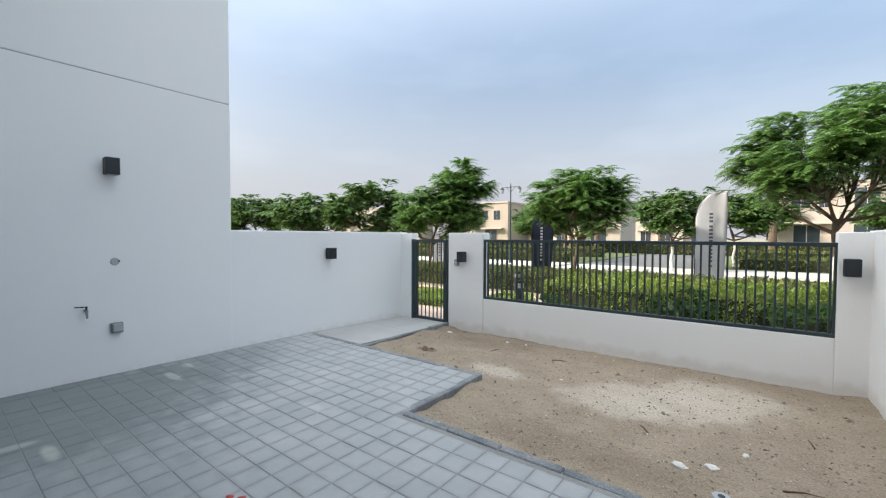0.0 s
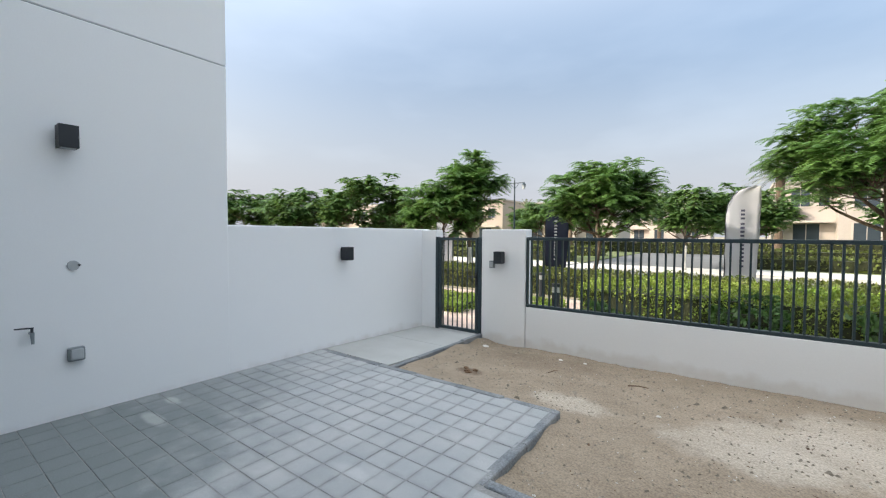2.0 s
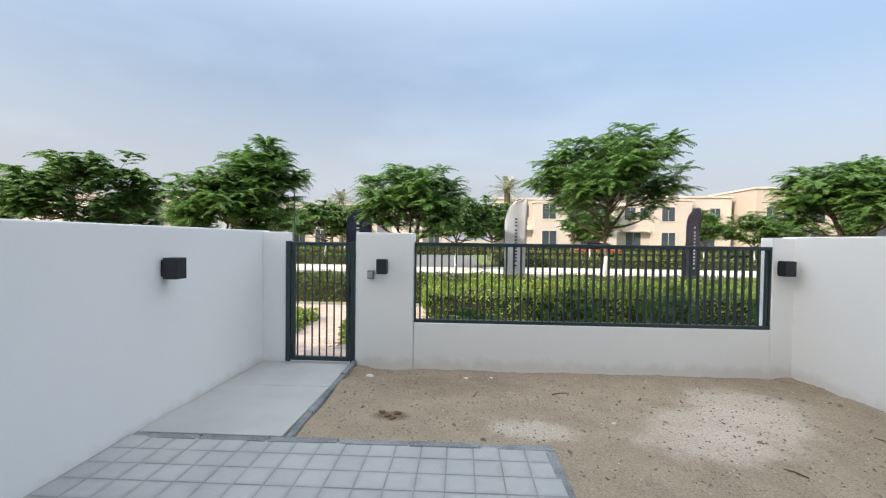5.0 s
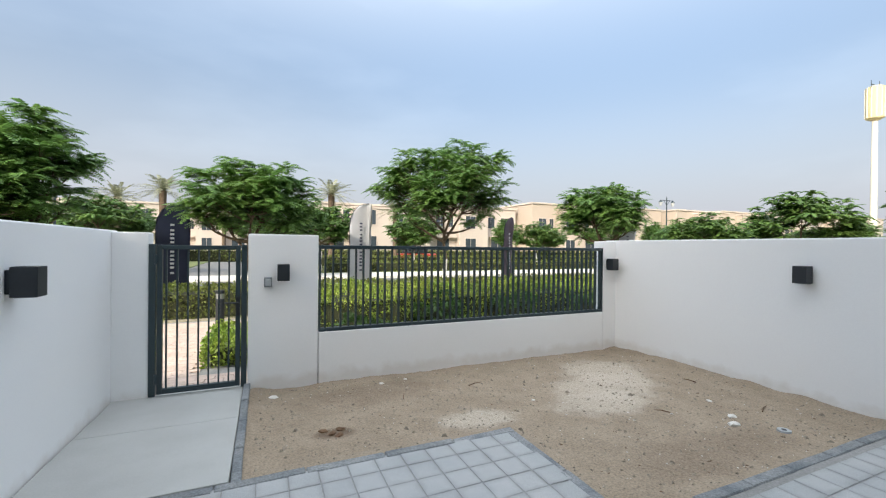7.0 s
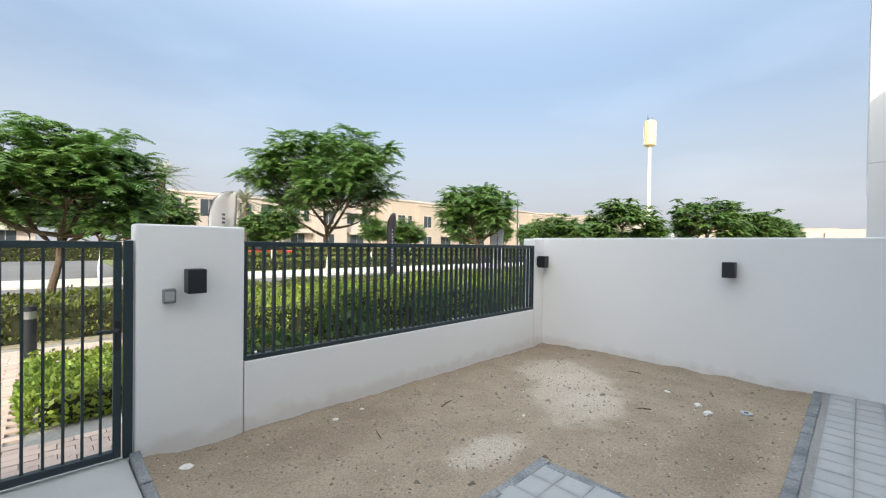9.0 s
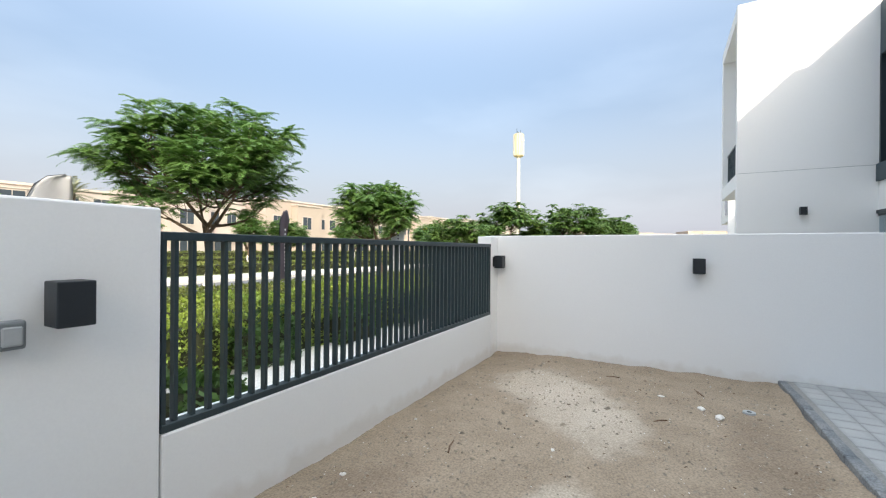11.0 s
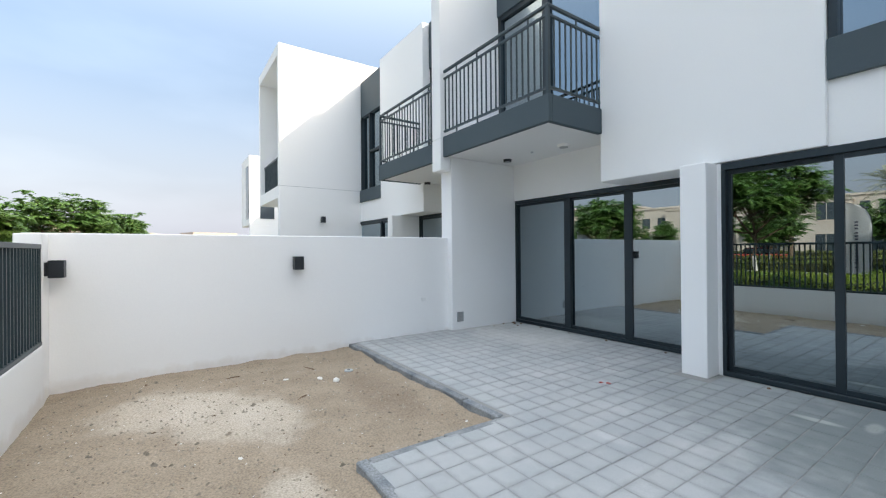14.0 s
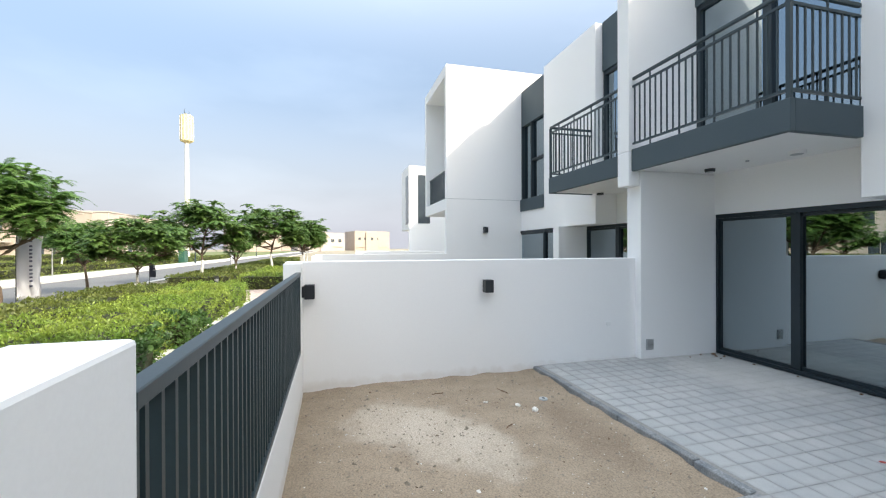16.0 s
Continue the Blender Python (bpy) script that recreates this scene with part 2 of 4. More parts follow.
def sand_splash(m, height, colour):
    """Ragged sand splashes on the foot of a wall."""
    n, l = m.node_tree.nodes, m.node_tree.links
    hsv = next(q for q in n if q.type == "HUE_SAT")
    geo = next(q for q in n if q.type == "NEW_GEOMETRY")
    sep = n.new("ShaderNodeSeparateXYZ")
    l.new(geo.outputs["Position"], sep.inputs["Vector"])
    rag = n.new("ShaderNodeTexNoise")
    rag.inputs["Scale"].default_value, rag.inputs["Detail"].default_value = 6.0, 12
    l.new(geo.outputs["Position"], rag.inputs["Vector"])
    top = n.new("ShaderNodeMath")
    top.operation = "MULTIPLY_ADD"
    top.inputs[1].default_value, top.inputs[2].default_value = height * 2.6, -height * 0.9
    l.new(rag.outputs["Fac"], top.inputs[0])
    dif = n.new("ShaderNodeMath")
    dif.operation = "SUBTRACT"
    l.new(top.outputs["Value"], dif.inputs[0])
    l.new(sep.outputs["Z"], dif.inputs[1])
    rng = n.new("ShaderNodeMapRange")
    rng.inputs["From Min"].default_value, rng.inputs["From Max"].default_value = -0.01, 0.09
    rng.inputs["To Max"].default_value = 0.28
    l.new(dif.outputs["Value"], rng.inputs["Value"])
    mix = n.new("ShaderNodeMixRGB")
    mix.inputs["Color2"].default_value = (*colour, 1)
    l.new(rng.outputs["Result"], mix.inputs["Fac"])
    l.new(hsv.inputs["Color"].links[0].from_socket, mix.inputs["Color1"])
    l.new(mix.outputs["Color"], hsv.inputs["Color"])


sand_splash(WHITE_LOW, 0.10, (0.52, 0.44, 0.35))
sand_splash(WHITE, 0.06, (0.55, 0.48, 0.40))


# ---- helpers of the build ----
def box(bm, x0, x1, y0, y1, z0, z1):
    c = Matrix.Translation(((x0 + x1) / 2, (y0 + y1) / 2, (z0 + z1) / 2)) @ Matrix.Diagonal((abs(x1 - x0), abs(y1 - y0), abs(z1 - z0), 1))
    return bmesh.ops.create_cube(bm, size=1, matrix=c)["verts"]


def boxes(*rows, bevel=0.0, segments=1):
    bm = bmesh.new()
    for r in rows:
        box(bm, *r)
    if bevel:
        bmesh.ops.bevel(bm, geom=bm.edges[:], offset=bevel, segments=segments, affect="EDGES", profile=0.5)
    return bm


def rod(bm, a, b, r0, r1=None, sides=8, caps=True):
    a, b = Vector(a), Vector(b)
    d = b - a
    m = Matrix.Translation((a + b) / 2) @ d.to_track_quat("Z", "Y").to_matrix().to_4x4()
    bmesh.ops.create_cone(bm, cap_ends=caps, segments=sides, radius1=r0, radius2=r0 if r1 is None else r1, depth=d.length, matrix=m)


def mesh_of(bm, mat, smooth=False):
    me = bpy.data.meshes.new("mesh")
    bm.to_mesh(me)
    bm.free()
    me.materials.append(mat)
    if smooth:
        for f in me.polygons:
            f.use_smooth = True
    return me


def part(name, bm, mat, parent, label="", smooth=False):
    ob = new(name, mesh_of(bm, mat, smooth))
    ob.parent = parent
    return tagged(ob, label)


def thing(name, label, category, at=None, group=""):
    ob = new(name)
    ob.empty_display_size = 0.1
    if at is not None:
        ob.matrix_basis = at
    return tagged(ob, label, category, group)


def solid(name, bm, mat, label, category, kind="structure", smooth=False, group=""):
    return tagged(new(name, mesh_of(bm, mat, smooth)), label, category, group, kind)


def cards(name, verts, faces, mat, parent=None):
    me = bpy.data.meshes.new("mesh")
    me.from_pydata(verts, [], faces)
    me.materials.append(mat)
    ob = new(name, me)
    if parent:
        ob.parent = parent
    return ob


# ---- ground and roads ----
GZ = -0.14
solid("ground", boxes((-900, 900, -900, 900, GZ - 0.4, GZ - 0.06)), GROUND, "dry sandy ground stretching to the horizon", "ground")
solid("road", boxes((-160, 260, 15.9, 21.6, GZ - 0.06, GZ - 0.03)), ROAD, "grey asphalt street behind the hedges", "road")
solid("side_road", boxes((-9, -2.0, 25.0, 120, GZ - 0.06, GZ + 0.01)), ROAD, "grey asphalt side street running away between lawns", "road")
solid("pavement_far", boxes((-160, -9.0, 21.6, 24.6, GZ - 0.06, GZ + 0.09), (-9, -2, 21.6, 25, GZ - 0.06, GZ + 0.02), (-2.0, 260, 21.6, 24.6, GZ - 0.06, GZ + 0.09)), PALE,
      "pale concrete pavement along the street", "pavement")
solid("kerb_near", boxes((-160, 260, 15.5, 15.9, GZ - 0.06, GZ + 0.08)), PALE, "pale concrete kerb beside the street", "kerb")
solid("lawn_west", boxes((-160, -9.0, 24.6, 70, GZ - 0.06, GZ + 0.06)), LAWN, "dry green lawn across the street", "lawn")
solid("lawn_east", boxes((-2.0, 260, 24.6, 70, GZ - 0.06, GZ + 0.06)), LAWN, "dry green lawn across the street", "lawn")
solid("planting_bed", boxes((-160, 260, 11.3, 15.5, GZ - 0.06, GZ - 0.02)), GROUND, "bare brown soil under the far hedge", "soil")
solid("gravel_bed", boxes((-4.6, 12.0, 6.28, 9.2, GZ - 0.06, GZ - 0.015)), GRAVEL, "bed of white gravel outside the garden fence", "gravel")


# ---- garden floor ----
def sand_height(x, y):
    h = -0.085 + 0.018 * noise.noise((x * 1.1, y * 1.1, 0.3)) + 0.011 * noise.noise((x * 4.3, y * 4.3, 1.7)) + 0.006 * noise.noise((x * 11, y * 11, 4.1))
    h += 0.0035 * noise.noise((x * 27, y * 27, 7.7))
    edge = 0.75 - x
    h -= 0.035 * max(0.0, 1 - (6.06 - y) / 0.7)
    kerb = min(max(y - 2.77, -2.57 - x), max(x + 2.57, y - 4.0) if y < 4.2 else 9.0, y - 4.0 if x < -2.57 else 9.0, x + 4.56)
    h += 0.05 * max(0.0, 1 - max(0.0, kerb) / 0.22) * (0.75 + 0.9 * noise.noise((x * 3.1, y * 3.1, 5.0)))
    return h + 0.035 * max(0.0, 1 - edge / 0.3) * (0.6 + 1.1 * noise.noise((x * 2.4, y * 2.4, 9.0)))


def sand_sheet():
    step, x0, y0, x1, y1 = 0.022, -4.62, 2.70, 0.79, 6.10
    nx, ny = int((x1 - x0) / step) + 1, int((y1 - y0) / step) + 1
    v = [(x0 + i * step, y0 + j * step, sand_height(x0 + i * step, y0 + j * step)) for j in range(ny) for i in range(nx)]
    f = [(j * nx + i, j * nx + i + 1, (j + 1) * nx + i + 1, (j + 1) * nx + i) for j in range(ny - 1) for i in range(nx - 1)]
    ob = cards("garden_sand", v, f, SAND)
    for p in ob.data.polygons:
        p.use_smooth = True
    return tagged(ob, "bare uneven brown sand with pale dusty patches", "sand", kind="structure")


# pale, compacted patches with ragged outlines
def add_patches(m, spots, colour):
    n, l = m.node_tree.nodes, m.node_tree.links
    hsv = next(a for a in n if a.type == "HUE_SAT")
    geo = next(a for a in n if a.type == "NEW_GEOMETRY")
    rag = n.new("ShaderNodeTexNoise")
    rag.inputs["Scale"].default_value, rag.inputs["Detail"].default_value = 4.5, 8
    l.new(geo.outputs["Position"], rag.inputs["Vector"])
    last = hsv.inputs["Color"].links[0].from_socket
    for x, y, rx, ry, amount in spots:
        mp = n.new("ShaderNodeMapping")
        mp.inputs["Location"].default_value = (-x / rx, -y / ry, 0)
        mp.inputs["Scale"].default_value = (1 / rx, 1 / ry, 0)
        ln = n.new("ShaderNodeVectorMath")
        ln.operation = "LENGTH"
        l.new(geo.outputs["Position"], mp.inputs["Vector"])
        l.new(mp.outputs["Vector"], ln.inputs[0])
        ad = n.new("ShaderNodeMath")
        ad.operation = "ADD"
        l.new(ln.outputs["Value"], ad.inputs[0])
        l.new(rag.outputs["Fac"], ad.inputs[1])
        mr = n.new("ShaderNodeMapRange")
        mr.interpolation_type = "SMOOTHSTEP"
        mr.inputs["From Min"].default_value, mr.inputs["From Max"].default_value = 1.75, 1.0
        mr.inputs["To Min"].default_value, mr.inputs["To Max"].default_value = 0.0, amount
        l.new(ad.outputs["Value"], mr.inputs["Value"])
        mx = n.new("ShaderNodeMixRGB")
        mx.inputs["Color2"].default_value = (*colour, 1)
        l.new(mr.outputs["Result"], mx.inputs["Fac"])
        l.new(last, mx.inputs["Color1"])
        last = mx.outputs["Color"]
    l.new(last, hsv.inputs["Color"])


add_patches(SAND, [(-0.45, 5.05, 0.62, 0.52, 0.6), (-0.85, 4.65, 0.65, 0.5, 0.6), (-1.25, 4.3, 0.6, 0.32, 0.6), (-2.65, 4.4, 0.42, 0.2, 0.65)], (0.55, 0.475, 0.385))
add_patches(SAND, [(-3.9, 4.62, 0.17, 0.11, 0.85), (-1.2, 3.2, 0.9, 0.3, 0.3), (-3.3, 5.5, 0.9, 0.35, 0.3)], (0.15, 0.10, 0.065))
def dirty_edges(m, x0, y0, pitch, amount):
    """Grime along the edges of square pavers laid on a grid, uneven from place to place."""
    n, l = m.node_tree.nodes, m.node_tree.links
    hsv = next(q for q in n if q.type == "HUE_SAT")
    geo = next(q for q in n if q.type == "NEW_GEOMETRY")
    mp = n.new("ShaderNodeMapping")
    mp.inputs["Location"].default_value = (-x0 / pitch, -y0 / pitch, 0)
    mp.inputs["Scale"].default_value = (1 / pitch, 1 / pitch, 0)
    l.new(geo.outputs["Position"], mp.inputs["Vector"])
    fr = n.new("ShaderNodeVectorMath")
    fr.operation = "FRACTION"
    l.new(mp.outputs["Vector"], fr.inputs[0])
    mid = n.new("ShaderNodeVectorMath")
    mid.operation = "SUBTRACT"
    mid.inputs[1].default_value = (0.5, 0.5, 0)
    l.new(fr.outputs["Vector"], mid.inputs[0])
    ab = n.new("ShaderNodeVectorMath")
    ab.operation = "ABSOLUTE"
    l.new(mid.outputs["Vector"], ab.inputs[0])
    sep = n.new("ShaderNodeSeparateXYZ")
    l.new(ab.outputs["Vector"], sep.inputs["Vector"])
    mx = n.new("ShaderNodeMath")
    mx.operation = "SMOOTH_MAX"
    mx.inputs[2].default_value = 0.15
    l.new(sep.outputs["X"], mx.inputs[0])
    l.new(sep.outputs["Y"], mx.inputs[1])
    big = n.new("ShaderNodeTexNoise")
    big.inputs["Scale"].default_value, big.inputs["Detail"].default_value = 7.0, 6
    l.new(geo.outputs["Position"], big.inputs["Vector"])
    wob = n.new("ShaderNodeMath")
    wob.operation = "MULTIPLY_ADD"
    wob.inputs[1].default_value = 0.42
    l.new(big.outputs["Fac"], wob.inputs[0])
    l.new(mx.outputs["Value"], wob.inputs[2])
    mr = n.new("ShaderNodeMapRange")
    mr.interpolation_type = "SMOOTHSTEP"
    mr.inputs["From Min"].default_value, mr.inputs["From Max"].default_value = 0.46, 0.82
    mr.inputs["To Max"].default_value = amount
    l.new(wob.outputs["Value"], mr.inputs["Value"])
    mix = n.new("ShaderNodeMixRGB")
    mix.inputs["Color2"].default_value = (0.245, 0.245, 0.24, 1)
    l.new(mr.outputs["Result"], mix.inputs["Fac"])
    l.new(hsv.inputs["Color"].links[0].from_socket, mix.inputs["Color1"])
    l.new(mix.outputs["Color"], hsv.inputs["Color"])


dirty_edges(PAVER, -5.80, 3.955, 0.1875, 0.55)
dirty_edges(PAVER_FIELD, -5.80, 3.955, 0.1875, 0.55)
for shaded_paver in (PAVER, PAVER_FIELD):
    # shade put into the colour: a broad ragged darker area by the side wall
    add_patches(shaded_paver, [(-5.1, 0.9, 1.5, 1.6, 0.9), (-3.6, 0.6, 1.3, 1.0, 0.45), (-5.4, 2.4, 0.7, 0.9, 0.45)], (0.185, 0.205, 0.205))
add_patches(PAVER, [(-5.2, 1.85, 0.2, 0.06, 0.35), (-5.5, 2.1, 0.14, 0.05, 0.35), (-3.3, 2.3, 0.2, 0.08, 0.2)], (0.72, 0.71, 0.69))
add_patches(PAVER_FIELD, [(-4.1, 0.7, 0.16, 0.05, 0.4), (-0.2, 0.1, 1.3, 0.8, 0.5), (-4.4, 0.55, 0.05, 0.14, 0.3)], (0.70, 0.68, 0.64))
sand_sheet()

slab_bm = boxes((-5.80, -4.645, 4.02, 5.16, -0.12, -0.004), (-5.80, -4.645, 5.166, 6.10, -0.12, -0.004), (-5.47, -4.61, 6.06, 6.28, -0.14, -0.03), bevel=0.004)
for v in slab_bm.verts:
    v.co.z -= max(0.0, v.co.y - 4.02) * 0.028
solid("entrance_slab", slab_bm, SLAB, "pale cast concrete slab inside the garden gate", "slab")
solid("paving_bed", boxes((-5.82, -2.72, -0.58, 3.96, -0.13, -0.0045), (-2.72, 0.75, -0.58, 2.72, -0.13, -0.0045)), JOINT, "sand bed filling the joints of the terrace paving", "paving")


# ---- boundary walls ----
def bound(name, label, *rows, mat=None):
    bm = boxes(*rows, bevel=0.012, segments=2)
    return solid(name, bm, mat or WHITE_LOW, label, "wall")


bound("wall_west", "white rendered garden wall between the plots", (-6.02, -5.812, 2.70, 6.28, -0.2, 1.615))
bound("wall_gate_side", "short white rendered wall beside the gate", (-5.815, -5.505, 6.075, 6.27, -0.2, 1.60))
bound("pillar_gate", "white rendered pillar between gate and railing", (-4.605, -3.868, 6.06, 6.28, -0.2, 1.605))
bound("wall_low", "low white rendered wall under the railing", (-3.860, 0.50, 6.062, 6.27, -0.2, 0.478))
bound("pier_east", "white rendered end pier of the garden railing", (0.50, 0.77, 6.062, 6.275, -0.2, 1.60))
bound("wall_east", "white rendered garden wall between the plots", (0.76, 0.96, 0.92, 6.28, -0.2, 1.615))
NB = -0.09
bound("wall_low_beyond", "low white rendered wall of the next garden", (0.96, 5.44, 6.062 + NB, 6.27 + NB, -0.2, 0.478))
bound("pillar_beyond", "white rendered pillar of the next garden", (5.44, 6.18, 6.06 + NB, 6.28 + NB, -0.2, 1.605))
bound("wall_beyond", "white rendered garden wall past the next garden", (7.105, 7.305, 2.3, 6.28 + NB, -0.2, 1.615), mat=WHITE)
bound("wall_farther", "white rendered garden walls of farther plots", (13.8, 14.0, -0.5, 4.4, -0.2, 1.615), (20.4, 20.6, -0.5, 4.4, -0.2, 1.615), mat=WHITE)


# ---- terrace houses ----
def house(name, label, mirror, dy, wing, axis=1.575, wx=-5.80, bx=-1.69):
    """One house of the terrace; its neighbour is the same house mirrored."""
    flip = Matrix(((-1, 0, 0, axis), (0, 1, 0, dy), (0, 0, 1, 0), (0, 0, 0, 1))) if mirror else Matrix.Translation((0, dy, 0))
    root = thing(name, label, "house", group="terrace of houses")

    def put(pname, bm, mat, parent=root, plabel="", smooth=False):
        bmesh.ops.transform(bm, matrix=flip, verts=bm.verts)
        if mirror:
            bmesh.ops.reverse_faces(bm, faces=bm.faces)
        return part(pname, bm, mat, parent, plabel, smooth)

    # ground floor: wall over the recessed door, reveal, column, rear and inner walls
    put("lintel_wall", boxes((-1.645, 0.635, -0.78, -0.55, 2.33, 3.02)), WHITE)
    put("column", boxes((-3.105, -2.833, -0.60, 0.245, -0.1, 2.318), bevel=0.012, segments=2), WHITE, plabel="square white rendered column")
    put("door_jamb", boxes((-3.15, -3.105, -0.60, -0.015, -0.1, 2.318)), WHITE)
    put("block_wall", boxes((-4.02, -1.655, -0.80, 0.0, 2.325, 6.9), bevel=0.01), WHITE, plabel="white rendered upper wall block")
    put("strip_wall", boxes((-5.80, -4.02, -0.80, -0.035, 2.318, 2.93)), WHITE)
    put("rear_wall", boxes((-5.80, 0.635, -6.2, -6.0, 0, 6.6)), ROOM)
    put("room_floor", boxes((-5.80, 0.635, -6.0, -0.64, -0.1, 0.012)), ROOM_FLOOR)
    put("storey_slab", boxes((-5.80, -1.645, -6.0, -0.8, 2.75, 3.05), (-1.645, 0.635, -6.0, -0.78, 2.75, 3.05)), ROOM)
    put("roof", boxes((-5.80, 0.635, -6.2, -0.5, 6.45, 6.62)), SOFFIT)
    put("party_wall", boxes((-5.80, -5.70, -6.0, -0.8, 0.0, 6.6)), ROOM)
    # balcony
    put("balcony_fascia", boxes((bx, 0.655, 1.02, 1.09, 2.995, 3.342), (bx, bx + 0.07, 0.003, 1.02, 2.995, 3.342), bevel=0.006), SLATE_WALL,
        plabel="slate grey painted balcony edge")
    put("balcony_slab", boxes((bx + 0.07, 0.655, -0.78, 1.02, 3.012, 3.25)), SOFFIT)
    rail = put("balcony_railing", boxes((bx + 0.015, 0.655, 1.035, 1.075, 4.44, 4.49), (bx + 0.015, bx + 0.055, 0.0, 1.035, 4.44, 4.49), bevel=0.012, segments=2), SLATE,
               plabel="slate grey metal railing with upright bars")
    put("middle_rail", boxes((bx + 0.02, 0.655, 1.04, 1.07, 4.33, 4.36), (bx + 0.02, bx + 0.05, 0.0, 1.04, 4.33, 4.36)), SLATE, rail)
    put("bottom_rail", boxes((bx + 0.02, 0.655, 1.04, 1.07, 3.42, 3.45), (bx + 0.02, bx + 0.05, 0.0, 1.04, 3.42, 3.45)), SLATE, rail)
    count = 21
    for i in range(count):
        x = bx + 0.155 + i * ((0.46 - bx) / (count - 1))
        tall = i % 5 == 2
        put("baluster", boxes((x - 0.009, x + 0.009, 1.046, 1.064, 3.342 if tall else 3.45, 4.44 if tall else 4.33)), SLATE, rail)
    for i in range(9):
        y = 0.06 + i * 0.11
        tall = i == 4
        put("baluster", boxes((bx + 0.026, bx + 0.044, y - 0.009, y + 0.009, 3.342 if tall else 3.45, 4.44 if tall else 4.33)), SLATE, rail)
    put("corner_post", boxes((bx + 0.013, bx + 0.057, 1.034, 1.078, 3.342, 4.44)), SLATE, rail)
    # balcony door
    up = put("balcony_door", boxes((-1.63, 0.655, -0.30, -0.20, 3.25, 3.42), (-1.63, 0.655, -0.30, -0.20, 5.70, 5.78), (0.575, 0.655, -0.30, -0.20, 3.42, 5.70),
                                   (-0.565, -0.445, -0.30, -0.19, 3.42, 5.70), (-1.63, -1.565, -0.30, -0.20, 3.42, 5.70)), ALU, plabel="dark aluminium balcony door with glass panes")
    put("pane", boxes((-0.445, 0.575, -0.262, -0.25, 3.42, 5.70)), GLASS, up)
    put("pane", boxes((-1.565, -0.565, -0.262, -0.25, 3.42, 5.70)), GLASS, up)
    put("upper_panel", boxes((-1.63, 0.655, -0.50, -0.17, 5.785, 6.9)), SLATE_WALL, plabel="slate grey painted panel over the balcony door")
    # tall window strip
    strip = put("window", boxes((wx, -4.025, -0.30, 0.012, 2.93, 3.30), bevel=0.004), SLATE_WALL, plabel="tall window in slate grey surround")
    for row in ((-4.09, -4.025, -0.2, -0.04, 3.30, 5.62), (wx, wx + 0.06, -0.2, -0.04, 3.30, 5.62), (-4.925, -4.865, -0.2, -0.05, 3.30, 5.62), (-4.865, -4.09, -0.2, -0.06, 4.42, 4.48)):
        put("frame_bar", boxes(row), ALU, strip)
    for x0, x1, z0, z1 in ((-4.865, -4.09, 3.30, 4.42), (-4.865, -4.09, 4.48, 5.62), (wx + 0.06, -4.925, 3.30, 5.62)):
        put("pane", boxes((x0, x1, -0.15, -0.138, z0, z1)), GLASS, strip)
    put("strip_panel", boxes((wx, -4.025, -0.50, -0.045, 5.62, 6.74)), SLATE_WALL, plabel="slate grey panel over the tall window")

    # sliding doors
    def slider(x0, x1, y, z1, cuts, plabel, stile):
        rows = [(x0, x1, y - 0.11, y + 0.02, 0.0, 0.055), (x0, x1, y - 0.11, y + 0.02, z1 - 0.075, z1), (x0, x0 + 0.04, y - 0.11, y + 0.02, 0.055, z1 - 0.075),
                (x1 - 0.04, x1, y - 0.11, y + 0.02, 0.055, z1 - 0.075)]
        door = put("sliding_door", boxes(rows[0], bevel=0.004), ALU, plabel=plabel)
        for row in rows[1:]:
            put("frame_bar", boxes(row, bevel=0.004), ALU, door)
        xs = [x0 + 0.04, *cuts, x1 - 0.04]
        for i in range(len(xs) - 1):
            a, b = xs[i], xs[i + 1]
            yy = y - 0.035 - 0.04 * (i % 2)
            fr = put("sash", boxes((a - (stile if i else 0), a + (stile if i else 0.035), yy - 0.02, yy + 0.025, 0.055, z1 - 0.075), (b - (stile if i < len(xs) - 2 else 0.035), b + (stile if i < len(xs) - 2 else 0), yy - 0.02, yy + 0.025, 0.055, z1 - 0.075),
                                   (a + 0.035, b - 0.035, yy - 0.02, yy + 0.025, 0.055, 0.105), (a + 0.035, b - 0.035, yy - 0.02, yy + 0.025, z1 - 0.12, z1 - 0.075)), ALU, door)
            put("pane", boxes((a + 0.03, b - 0.03, yy - 0.006, yy + 0.006, 0.10, z1 - 0.115)), GLASS, door)
            if i:
                put("weep_cap", boxes((a + 0.2, a + 0.28, y + 0.02, y + 0.032, 0.0, 0.02)), BLACK, door)

    slider(-2.835, 0.628, -0.59, 2.335, (-1.69, -0.585), "dark aluminium sliding door of three glass panels", 0.06)
    slider(-5.80, -3.15, -0.02, 2.316, (-4.09,), "dark aluminium sliding door with mirror-like glass", 0.034)
    # projecting wing with its framed balcony
    put("wing_wall", boxes((wx - 0.18, wx, -6.2, wing, -0.1, 3.283), (wx - 0.18, wx, -6.2, wing, 3.293, 7.38), bevel=0.006), WHITE, plabel="tall white rendered side wall of the wing")
    put("shadow_joint", boxes((wx - 0.16, wx - 0.012, -6.2, wing - 0.012, 3.283, 3.293)), PLASTIC)
    put("wing_frame", boxes((wx - 2.75, wx - 0.18, 0.9, wing, 7.06, 7.38), (wx - 2.75, wx - 0.18, 0.9, wing, 2.95, 3.30), (wx - 2.95, wx - 2.75, 0.9, wing, 2.95, 7.38), bevel=0.006), WHITE)
